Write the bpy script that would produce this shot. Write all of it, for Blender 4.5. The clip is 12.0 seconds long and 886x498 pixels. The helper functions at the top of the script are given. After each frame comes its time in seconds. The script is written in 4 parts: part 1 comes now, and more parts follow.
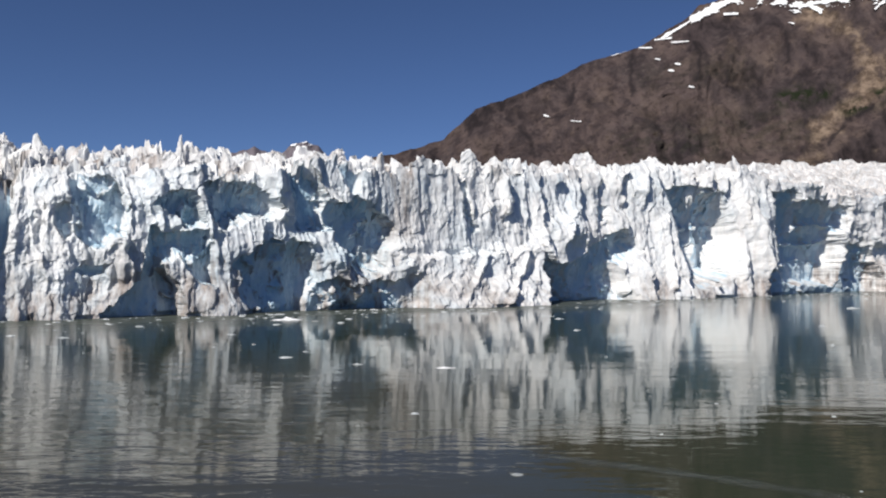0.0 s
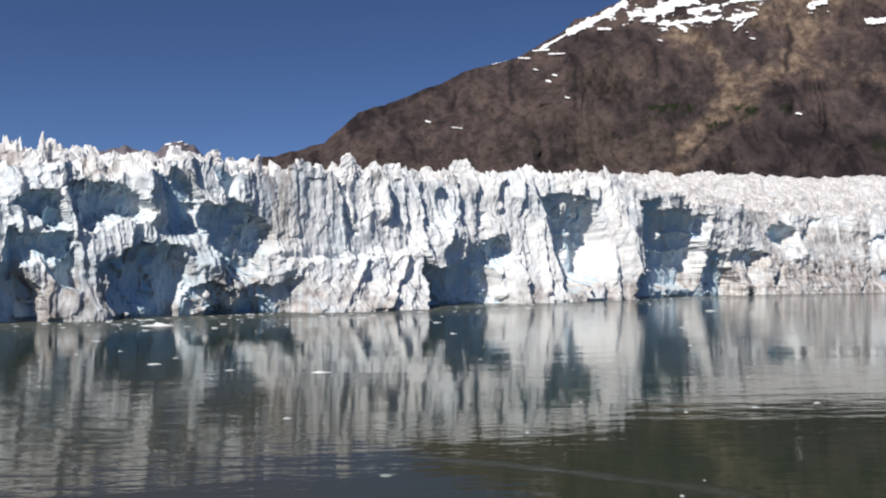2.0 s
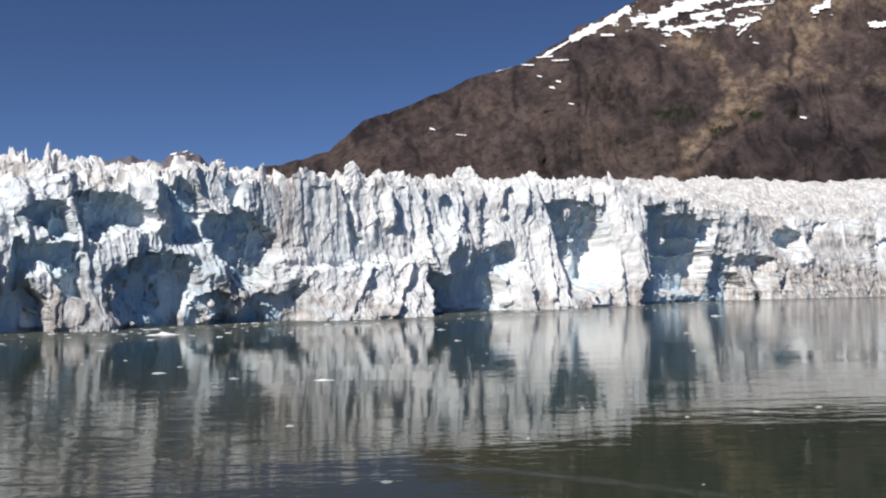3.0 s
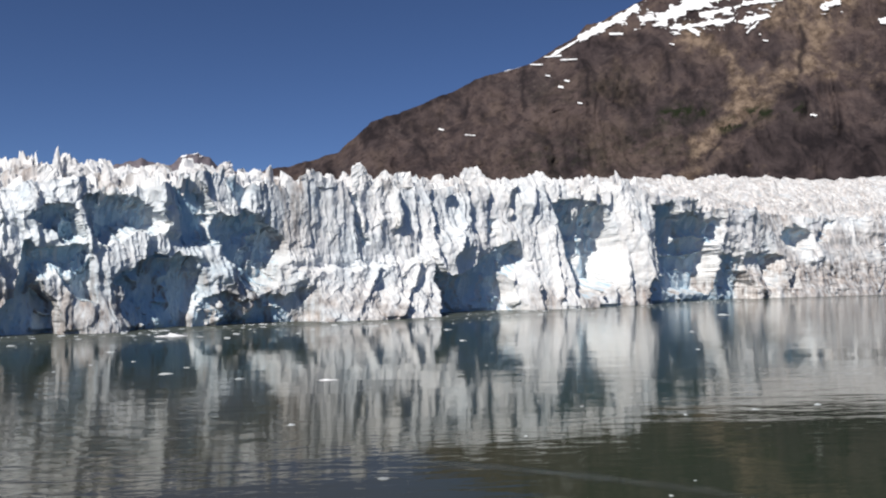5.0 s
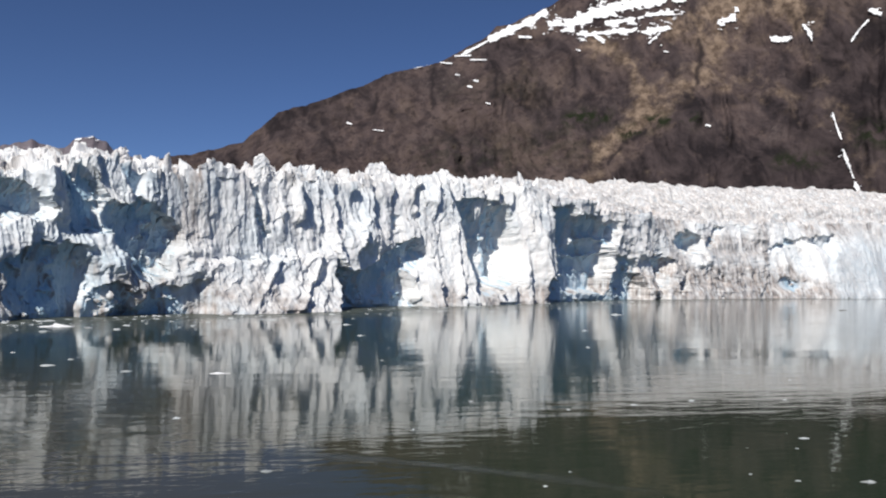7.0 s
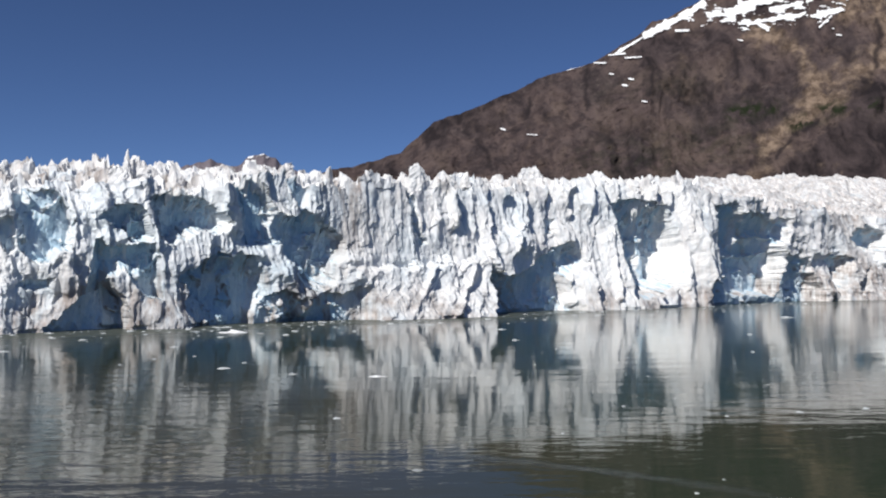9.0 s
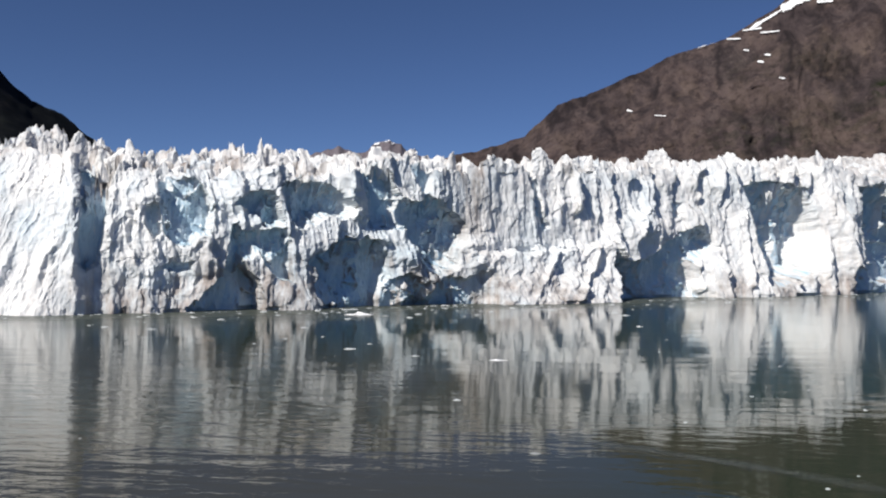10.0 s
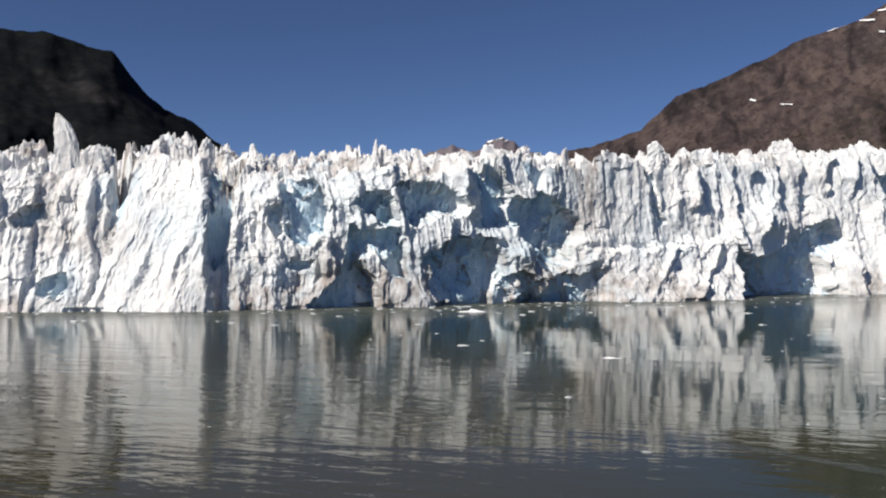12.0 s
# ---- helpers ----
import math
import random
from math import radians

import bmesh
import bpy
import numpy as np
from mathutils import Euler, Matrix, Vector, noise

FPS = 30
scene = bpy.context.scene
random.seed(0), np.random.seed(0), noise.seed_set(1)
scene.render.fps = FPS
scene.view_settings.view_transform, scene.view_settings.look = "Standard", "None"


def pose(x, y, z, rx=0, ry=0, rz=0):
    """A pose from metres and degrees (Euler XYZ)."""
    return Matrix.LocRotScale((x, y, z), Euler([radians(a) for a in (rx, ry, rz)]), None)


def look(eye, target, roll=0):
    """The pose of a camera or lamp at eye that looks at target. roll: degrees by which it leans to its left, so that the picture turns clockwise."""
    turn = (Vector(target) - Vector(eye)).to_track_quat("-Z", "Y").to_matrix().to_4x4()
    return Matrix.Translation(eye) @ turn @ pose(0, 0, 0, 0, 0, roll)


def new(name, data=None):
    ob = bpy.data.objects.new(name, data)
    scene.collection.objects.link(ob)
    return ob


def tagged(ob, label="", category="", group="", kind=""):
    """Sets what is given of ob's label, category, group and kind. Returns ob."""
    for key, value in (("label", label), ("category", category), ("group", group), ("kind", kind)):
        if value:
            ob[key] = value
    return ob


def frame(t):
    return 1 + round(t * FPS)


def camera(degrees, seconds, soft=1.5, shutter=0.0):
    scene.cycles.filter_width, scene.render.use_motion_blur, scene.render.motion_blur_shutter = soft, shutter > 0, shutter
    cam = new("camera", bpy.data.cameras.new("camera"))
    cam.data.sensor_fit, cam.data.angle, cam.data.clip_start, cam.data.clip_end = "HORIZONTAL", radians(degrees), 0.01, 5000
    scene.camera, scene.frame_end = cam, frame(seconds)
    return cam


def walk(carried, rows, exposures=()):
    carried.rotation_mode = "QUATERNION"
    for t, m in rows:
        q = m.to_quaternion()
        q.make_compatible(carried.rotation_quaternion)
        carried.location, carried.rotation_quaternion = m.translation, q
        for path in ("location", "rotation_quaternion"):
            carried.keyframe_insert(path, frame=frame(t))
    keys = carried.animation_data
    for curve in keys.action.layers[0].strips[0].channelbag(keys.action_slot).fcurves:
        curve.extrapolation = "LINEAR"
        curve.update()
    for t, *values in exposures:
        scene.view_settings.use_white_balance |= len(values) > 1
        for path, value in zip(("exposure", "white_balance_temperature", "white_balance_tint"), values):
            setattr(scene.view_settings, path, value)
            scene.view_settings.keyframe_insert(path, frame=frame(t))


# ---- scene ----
cam = camera(56.7, 12.0, soft=2.1)
# seconds, x, y, z, yaw, pitch, roll: the deck of a slowly drifting ship
PATH = [
    (0.0, 0.00, 0.00, 22.0, 0.00, 1.06, -0.40),
    (0.5, 0.23, -0.35, 22.0, -2.44, 1.45, -0.11),
    (1.0, 0.50, -0.72, 22.0, -7.72, 1.65, -0.19),
    (1.5, 0.78, -1.11, 22.0, -8.57, 1.28, -0.77),
    (2.0, 1.09, -1.51, 22.0, -8.25, 1.43, -0.56),
    (2.5, 1.41, -1.93, 22.0, -7.97, 1.72, -0.16),
    (3.0, 1.75, -2.37, 22.0, -7.85, 1.93, -0.09),
    (3.2, 1.89, -2.54, 22.0, -7.44, 1.96, -0.08),
    (4.8, 3.07, -4.00, 22.0, -7.15, 2.07, 0.20),
    (5.0, 3.22, -4.18, 22.0, -7.15, 1.95, 0.23),
    (5.5, 3.60, -4.64, 22.0, -8.08, 1.39, -0.48),
    (6.0, 3.98, -5.10, 22.0, -10.78, 2.10, -0.43),
    (6.5, 4.36, -5.56, 22.0, -13.66, 1.83, -1.02),
    (6.7, 4.51, -5.74, 22.0, -14.46, 1.79, -1.22),
    (8.3, 5.68, -7.13, 22.0, -5.93, 1.38, -0.17),
    (8.5, 5.81, -7.29, 22.0, -5.58, 1.60, -0.17),
    (9.0, 6.13, -7.69, 22.0, -2.81, 1.94, -0.14),
    (9.5, 6.45, -8.08, 22.0, 0.59, 1.90, -0.29),
    (10.0, 6.74, -8.44, 22.0, 5.78, 0.82, -0.43),
    (10.5, 7.01, -8.77, 22.0, 9.07, 0.64, -0.20),
    (11.0, 7.25, -9.08, 22.0, 11.28, 0.25, 0.12),
    (11.5, 7.46, -9.37, 22.0, 13.07, 0.27, 0.10),
    (12.0, 7.64, -9.62, 22.0, 13.75, 0.61, -0.04),
]
# the camera's own balance warms a little as it turns towards the near end
walk(cam, [(t, pose(x, y, z, 90 + p, r, w)) for t, x, y, z, w, p, r in PATH],
     [(0.0, 0.04, 6500, 10), (6.5, 0.04, 6500, 10), (8.3, 0.04, 6330, 10), (10.5, 0.10, 6620, 10), (12.0, 0.12, 6740, 10)])

# ---------- light: clear sky, sun high over the viewer's left shoulder ----------
SUN_EL, SUN_LEFT = 42.0, 34.0          # degrees above the horizon; degrees left of straight behind
to_sun = Vector((-math.sin(radians(SUN_LEFT)) * math.cos(radians(SUN_EL)),
                 -math.cos(radians(SUN_LEFT)) * math.cos(radians(SUN_EL)), math.sin(radians(SUN_EL))))
world = bpy.data.worlds.new("world")
scene.world = world
world.use_nodes = True
sky = world.node_tree.nodes.new("ShaderNodeTexSky")
sky.sky_type, sky.sun_disc = "NISHITA", False
sky.sun_elevation, sky.sun_rotation = radians(SUN_EL), math.atan2(to_sun.x, to_sun.y)
sky.altitude, sky.air_density, sky.dust_density, sky.ozone_density = 0.0, 0.52, 0.25, 7.5
back = world.node_tree.nodes["Background"]
back.inputs["Strength"].default_value = 0.074
haze = world.node_tree.nodes.new("ShaderNodeVectorMath")           # the clear northern air, a shade more violet
haze.operation = "MULTIPLY"
haze.inputs[1].default_value = (1.0, 0.955, 1.0)
world.node_tree.links.new(sky.outputs[0], haze.inputs[0])
world.node_tree.links.new(haze.outputs[0], back.inputs["Color"])
sun = new("sun", bpy.data.lights.new("sun", "SUN"))
sun.data.energy, sun.data.angle, sun.data.color = 4.7, radians(0.53), (1.0, 0.95, 0.88)
sun.matrix_world = look(tuple(to_sun * 500), (0, 0, 0))


# ---------- noise in arrays ----------
def hashed(ix, iy, iz, seed):
    h = (ix.astype(np.int64) * 374761393 + iy.astype(np.int64) * 668265263 + iz.astype(np.int64) * 2147483647 + seed * 1274126177) & 0xFFFFFFFF
    h = ((h ^ (h >> 13)) * 1274126177) & 0xFFFFFFFF
    h = ((h ^ (h >> 16)) * 2246822519) & 0xFFFFFFFF
    return ((h ^ (h >> 15)) & 0xFFFFFF) / float(0xFFFFFF)


def value_noise(x, y, seed):
    """Smooth noise, -1 to 1."""
    ix, iy = np.floor(x), np.floor(y)
    fx, fy = x - ix, y - iy
    ux, uy = fx * fx * fx * (fx * (fx * 6 - 15) + 10), fy * fy * fy * (fy * (fy * 6 - 15) + 10)
    o = np.zeros_like(ix)
    a, b = hashed(ix, iy, o, seed), hashed(ix + 1, iy, o, seed)
    c, d = hashed(ix, iy + 1, o, seed), hashed(ix + 1, iy + 1, o, seed)
    return 2 * ((a * (1 - ux) + b * ux) * (1 - uy) + (c * (1 - ux) + d * ux) * uy) - 1


def fbm(x, y, seed, octaves=4, gain=0.5):
    out, amp, norm = 0, 1.0, 0
    for k in range(octaves):
        out = out + amp * value_noise(x * 2.03 ** k + 17.3 * k, y * 2.03 ** k - 9.1 * k, seed + k)
        norm += amp
        amp *= gain
    return out / norm


def ridged(x, y, seed, octaves=4, gain=0.5, blunt=0.0):
    """0 in the valleys, 1 on sharp ridges."""
    out, amp, norm = 0, 1.0, 0
    for k in range(octaves):
        out = out + amp * (1 - np.sqrt(value_noise(x * 2.07 ** k + 5.7 * k, y * 2.07 ** k + 3.3 * k, seed + k) ** 2 + blunt)) ** 2
        norm += amp
        amp *= gain
    return out / norm


def cells(x, y, seed, jitter=0.85):
    """Nearest and second nearest seed distance, a random number of the cell, and the offset from its seed."""
    ix, iy = np.floor(x), np.floor(y)
    f1, f2 = np.full(x.shape, 9.0), np.full(x.shape, 9.0)
    rid, ox, oy = np.zeros(x.shape), np.zeros(x.shape), np.zeros(x.shape)
    o = np.zeros_like(ix)
    for dx in (-1, 0, 1):
        for dy in (-1, 0, 1):
            cx, cy = ix + dx, iy + dy
            px = cx + 0.5 + jitter * (hashed(cx, cy, o, seed) - 0.5)
            py = cy + 0.5 + jitter * (hashed(cx, cy, o + 1, seed) - 0.5)
            d = np.hypot(x - px, y - py)
            near = d < f1
            f2 = np.where(near, f1, np.minimum(f2, d))
            f1 = np.where(near, d, f1)
            rid = np.where(near, hashed(cx, cy, o + 2, seed), rid)
            ox, oy = np.where(near, x - px, ox), np.where(near, y - py, oy)
    return f1, f2, rid, ox, oy


def smooth(a, b, x):
    t = np.clip((x - a) / (b - a), 0, 1)
    return t * t * (3 - 2 * t)


# ---------- meshes ----------
def grid_mesh(name, X, Y, Z, material, parent=None, label="", masks=None, smooth_shading=False, keep=None):
    """A sheet from arrays of one shape; masks: point attributes; keep: which quads stay."""
    r, c = X.shape
    verts = np.stack([X, Y, Z], -1).reshape(-1, 3)
    i = np.arange(r * c).reshape(r, c)
    quads = np.stack([i[:-1, :-1], i[:-1, 1:], i[1:, 1:], i[1:, :-1]], -1)
    quads = quads[keep] if keep is not None else quads.reshape(-1, 4)
    if keep is not None:
        used = np.unique(quads)
        back_to = np.zeros(r * c, int)
        back_to[used] = np.arange(len(used))
        verts, quads = verts[used], back_to[quads]
    me = bpy.data.meshes.new(name)
    me.from_pydata(verts.tolist(), [], quads.tolist())
    for key, values in (masks or {}).items():
        flat = values.reshape(-1)
        at = me.attributes.new(key, "FLOAT", "POINT")
        at.data.foreach_set("value", (flat[used] if keep is not None else flat).astype(np.float32))
    if smooth_shading:
        me.polygons.foreach_set("use_smooth", [True] * len(me.polygons))
    me.materials.append(material)
    ob = new(name, me)
    if parent:
        ob.parent = parent
    if label:
        tagged(ob, label)
    return ob


def raw_mesh(name, verts, faces, material, parent=None, label="", dirt=None):
    me = bpy.data.meshes.new(name)
    me.from_pydata([tuple(v) for v in verts], [], [tuple(f) for f in faces])
    if dirt is not None:
        me.attributes.new("dirt", "FLOAT", "POINT").data.foreach_set("value", [dirt] * len(me.vertices))
    me.materials.append(material)
    ob = new(name, me)
    if parent:
        ob.parent = parent
    if label:
        tagged(ob, label)
    return ob


# ---------- materials ----------
class Nodes:
    def __init__(self, name):
        self.mat = bpy.data.materials.new(name)
        self.mat.use_nodes = True
        self.tree = self.mat.node_tree
        self.bsdf = self.tree.nodes["Principled BSDF"]
        self.place = self.tree.nodes.new("ShaderNodeNewGeometry").outputs["Position"]

    def link(self, a, b):
        self.tree.links.new(a, b)

    def mapped(self, scale):
        n = self.tree.nodes.new("ShaderNodeMapping")
        n.inputs["Scale"].default_value = scale
        self.link(self.place, n.inputs["Vector"])
        return n.outputs[0]

    def noise(self, scale, detail=4, rough=0.55, stretch=(1, 1, 1), distortion=0.0):
        n = self.tree.nodes.new("ShaderNodeTexNoise")
        n.inputs["Scale"].default_value, n.inputs["Detail"].default_value = scale, detail
        n.inputs["Roughness"].default_value, n.inputs["Distortion"].default_value = rough, distortion
        self.link(self.mapped(stretch), n.inputs["Vector"])
        return n.outputs["Fac"]

    def ramp(self, fac, *stops):
        n = self.tree.nodes.new("ShaderNodeValToRGB")
        e = n.color_ramp.elements
        while len(e) < len(stops):
            e.new(0.5)
        for k, (p, c) in enumerate(stops):
            e[k].position, e[k].color = p, (*c, 1) if len(c) == 3 else c
        self.link(fac, n.inputs[0])
        return n.outputs[0]

    def mix(self, fac, a, b):
        n = self.tree.nodes.new("ShaderNodeMix")
        n.data_type = "RGBA"
        for value, socket in ((fac, n.inputs[0]), (a, n.inputs[6]), (b, n.inputs[7])):
            if isinstance(value, (int, float)):
                socket.default_value = value
            elif isinstance(value, tuple):
                socket.default_value = (*value, 1)
            else:
                self.link(value, socket)
        return n.outputs[2]

    def math(self, op, a, b=0.0, clamp=False):
        n = self.tree.nodes.new("ShaderNodeMath")
        n.operation, n.use_clamp = op, clamp
        for value, socket in ((a, n.inputs[0]), (b, n.inputs[1])):
            if isinstance(value, (int, float)):
                socket.default_value = value
            else:
                self.link(value, socket)
        return n.outputs[0]

    def attribute(self, name):
        n = self.tree.nodes.new("ShaderNodeAttribute")
        n.attribute_name = name
        return n.outputs["Fac"]

    def bump(self, height, distance, strength=1.0, normal=None):
        n = self.tree.nodes.new("ShaderNodeBump")
        n.inputs["Strength"].default_value, n.inputs["Distance"].default_value = strength, distance
        self.link(height, n.inputs["Height"])
        if normal:
            self.link(normal, n.inputs["Normal"])
        return n.outputs[0]

    def done(self, colour, roughness, normal=None):
        if isinstance(colour, tuple):
            self.bsdf.inputs["Base Color"].default_value = (*colour, 1)
        else:
            self.link(colour, self.bsdf.inputs["Base Color"])
        if isinstance(roughness, (int, float)):
            self.bsdf.inputs["Roughness"].default_value = roughness
        else:
            self.link(roughness, self.bsdf.inputs["Roughness"])
        if normal:
            self.link(normal, self.bsdf.inputs["Normal"])
        return self.mat


def glacier_ice():
    """White weathered ice; bluer where it broke freshly, with the niches' shade painted into that blue; grey-brown
    where rubble and silt lie on it.
    """
    n = Nodes("glacier_ice")
    grain = n.noise(0.22, 6, 0.62, (1, 1, 0.55))
    white = n.ramp(grain, (0.28, (0.70, 0.745, 0.77)), (0.5, (0.85, 0.86, 0.86)), (0.72, (0.93, 0.915, 0.89)))
    white = n.mix(n.ramp(n.noise(1.1, 4, 0.6, (1, 1, 0.45)), (0.56, (0, 0, 0)), (0.70, (0.32, 0.32, 0.32))), white, (0.54, 0.535, 0.53))
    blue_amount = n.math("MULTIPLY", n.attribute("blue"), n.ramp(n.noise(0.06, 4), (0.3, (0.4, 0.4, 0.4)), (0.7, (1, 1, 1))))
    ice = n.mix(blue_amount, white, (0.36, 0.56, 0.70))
    streak = n.noise(0.24, 5, 0.6, (1, 1, 0.14))
    dirt_amount = n.math("MULTIPLY", n.attribute("dirt"), n.ramp(streak, (0.34, (0.28, 0.28, 0.28)), (0.62, (1, 1, 1))))
    silt = n.mix(n.ramp(n.noise(0.11, 5, 0.6), (0.35, (0, 0, 0)), (0.65, (1, 1, 1))), (0.168, 0.148, 0.140), (0.47, 0.412, 0.378))
    colour = n.mix(dirt_amount, ice, silt)
    n.bsdf.inputs["Specular IOR Level"].default_value = 0.25
    relief = n.bump(n.noise(0.8, 5, 0.6, (1, 1, 0.5)), 0.5)
    return n.done(colour, 0.6, relief)


def mountain_rock():
    """Brown fissured rock in several tones, tan rubble, dwarf scrub."""
    n = Nodes("mountain_rock")
    big = n.noise(0.005, 6, 0.62, (1, 0.7, 0.8), 0.5)
    upright = n.noise(0.016, 8, 0.7, (1, 0.4, 0.42), 0.5)
    fine = n.noise(0.045, 6, 0.68, (1, 0.6, 0.75))
    rock = n.ramp(upright, (0.40, (0.0274, 0.0209, 0.0215)), (0.5, (0.0684, 0.0512, 0.0492)), (0.60, (0.1149, 0.0865, 0.0789)))
    tone = n.ramp(big, (0.40, (0.0348, 0.0294, 0.0324)), (0.50, (0.0691, 0.0512, 0.0492)), (0.60, (0.1045, 0.0778, 0.0643)))
    rock = n.mix(0.5, rock, tone)
    rock = n.mix(n.ramp(fine, (0.36, (0.7, 0.7, 0.7)), (0.47, (0, 0, 0))), rock, (0.0234, 0.0189, 0.0200))
    rock = n.mix(n.ramp(fine, (0.56, (0, 0, 0)), (0.68, (0.5, 0.5, 0.5))), rock, (0.1192, 0.0962, 0.0888))
    # dark rock bands; the same mask paints shade into the gullies
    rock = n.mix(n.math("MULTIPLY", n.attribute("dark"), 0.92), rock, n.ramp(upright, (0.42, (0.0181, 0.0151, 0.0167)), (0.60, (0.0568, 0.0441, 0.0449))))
    scree_amount = n.math("MULTIPLY", n.attribute("scree"), n.ramp(n.noise(0.013, 7, 0.66, (1, 0.5, 0.5)), (0.40, (0.2, 0.2, 0.2)), (0.51, (1, 1, 1))))
    rock = n.mix(scree_amount, rock, n.ramp(fine, (0.40, (0.094, 0.068, 0.051)), (0.60, (0.226, 0.169, 0.126))))
    green_amount = n.math("MULTIPLY", n.attribute("green"), n.ramp(n.noise(0.02, 6, 0.65), (0.44, (0, 0, 0)), (0.54, (1, 1, 1))))
    rock = n.mix(green_amount, rock, n.mix(fine, (0.0086, 0.0133, 0.0067), (0.0224, 0.0274, 0.0143)))
    # the clefts have no relief; their shade is only this dark colour
    rock = n.mix(n.attribute("cleft_shade"), rock, (0.0203, 0.0169, 0.0183))
    relief = n.bump(fine, 3.5, 1.0, n.bump(upright, 8.0))
    n.bsdf.inputs["Specular IOR Level"].default_value = 0.05
    return n.done(rock, 0.9, relief)


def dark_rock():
    n = Nodes("shaded_forest_rock")
    # forested rock turned from the sun; its shade is put into these near-black tones
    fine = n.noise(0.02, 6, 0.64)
    forest_shade = n.ramp(fine, (0.38, (0.0036, 0.0048, 0.0062)), (0.52, (0.0056, 0.0069, 0.0081)), (0.66, (0.0093, 0.0112, 0.0102)))
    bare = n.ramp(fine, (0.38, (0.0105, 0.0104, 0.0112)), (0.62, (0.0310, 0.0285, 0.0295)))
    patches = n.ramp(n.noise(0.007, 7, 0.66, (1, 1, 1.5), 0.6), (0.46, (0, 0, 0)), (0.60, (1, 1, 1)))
    colour = n.mix(n.math("MULTIPLY", patches, n.math("ADD", n.math("MULTIPLY", n.attribute("bare"), 0.8), 0.06), True), forest_shade, bare)
    n.bsdf.inputs["Specular IOR Level"].default_value = 0.05
    return n.done(colour, 0.95, n.bump(fine, 6.0))


def plain_snow(name, low, high):
    n = Nodes(name)
    colour = n.ramp(n.noise(0.05, 5), (0.3, low), (0.7, high))
    return n.done(colour, 0.7, n.bump(n.noise(0.15, 5), 0.5))


def fjord_water():
    """Silty meltwater, nearly calm, with small ripples in wind lanes."""
    n = Nodes("fjord_water")
    lanes = n.noise(0.012, 3, 0.5, (0.35, 1.3, 1))
    colour = n.mix(lanes, (0.0205, 0.0332, 0.0205), (0.0252, 0.0395, 0.0252))
    colour = n.mix(n.attribute("mud"), colour, (0.050, 0.047, 0.027))
    colour = n.mix(n.attribute("silt"), colour, (0.080, 0.091, 0.078))
    calm = n.math("ADD", n.attribute("wind"), n.ramp(lanes, (0.40, (0.10, 0.10, 0.10)), (0.62, (0.45, 0.45, 0.45))))
    b = n.bump(n.math("MULTIPLY", n.noise(0.75, 3, 0.55, (0.42, 1.0, 1), 0.5), calm), 0.026)
    b = n.bump(n.math("MULTIPLY", n.noise(0.40, 2, 0.5, (0.38, 1.0, 1), 0.5), calm), 0.050, 1.0, b)
    b = n.bump(n.math("MULTIPLY", n.noise(0.16, 2, 0.5, (0.24, 1.0, 1), 0.5), calm), 0.10, 1.0, b)
    b = n.bump(n.math("MULTIPLY", n.noise(0.045, 2, 0.5, (0.22, 1.0, 1)), calm), 0.13, 1.0, b)
    n.bsdf.inputs["IOR"].default_value = 1.24
    n.tree.links.new(n.math("SUBTRACT", 0.5, n.math("MULTIPLY", n.attribute("silt"), 0.42)), n.bsdf.inputs["Specular IOR Level"])
    n.bsdf.inputs["Specular Tint"].default_value = (0.92, 1.0, 0.58, 1)
    return n.done(colour, n.math("ADD", n.math("MULTIPLY", n.attribute("silt"), 0.30), 0.035), b)


def dirty_ice():
    n = Nodes("dirty_floe_ice")
    colour = n.ramp(n.noise(0.6, 5), (0.3, (0.10, 0.09, 0.08)), (0.7, (0.24, 0.22, 0.20)))
    return n.done(colour, 0.6, n.bump(n.noise(3.0, 4), 0.1))


ICE, ROCK, DARK_ROCK, WATER = glacier_ice(), mountain_rock(), dark_rock(), fjord_water()
SNOW = plain_snow("old_snow", (0.78, 0.79, 0.80), (0.90, 0.90, 0.90))
FLOE_ICE = plain_snow("floe_ice", (0.38, 0.42, 0.44), (0.68, 0.70, 0.70))
DIRTY_ICE = dirty_ice()
GREY_ICE = plain_snow("grey_floe_ice", (0.16, 0.18, 0.19), (0.46, 0.48, 0.48))
# distant rock, paler and mauve: the air's haze is mixed into its colour
HAZED_ROCK = plain_snow("hazed_rock", (0.088, 0.073, 0.084), (0.19, 0.165, 0.180))

# ---------- the glacier's front in plan ----------
FRONT = [(-340, 232), (-243, 268), (-161, 300), (-89, 347), (-25, 405), (50, 460), (113, 517), (155, 548),
         (235, 606), (350, 712), (450, 785), (640, 878), (830, 945), (1000, 990), (1300, 1060), (1700, 1130)]


def front_line():
    p = np.array(FRONT, float)
    d = np.r_[0, np.cumsum(np.hypot(*np.diff(p, axis=0).T))]
    s = np.arange(0, d[-1], 1.0)
    k = np.exp(-np.linspace(-2.5, 2.5, 61) ** 2 / 2)
    k /= k.sum()

    def soften(v):
        v = np.r_[v[0] - (v[1] - v[0]) * np.arange(30, 0, -1), v, v[-1] + (v[-1] - v[-2]) * np.arange(1, 31)]
        return np.convolve(v, k, "valid")
    return s, soften(np.interp(s, d, p[:, 0])), soften(np.interp(s, d, p[:, 1]))


LINE_S, LINE_X, LINE_Y = front_line()
tx, ty = np.gradient(LINE_X), np.gradient(LINE_Y)
LINE_NX, LINE_NY = -ty / np.hypot(tx, ty), tx / np.hypot(tx, ty)      # into the ice


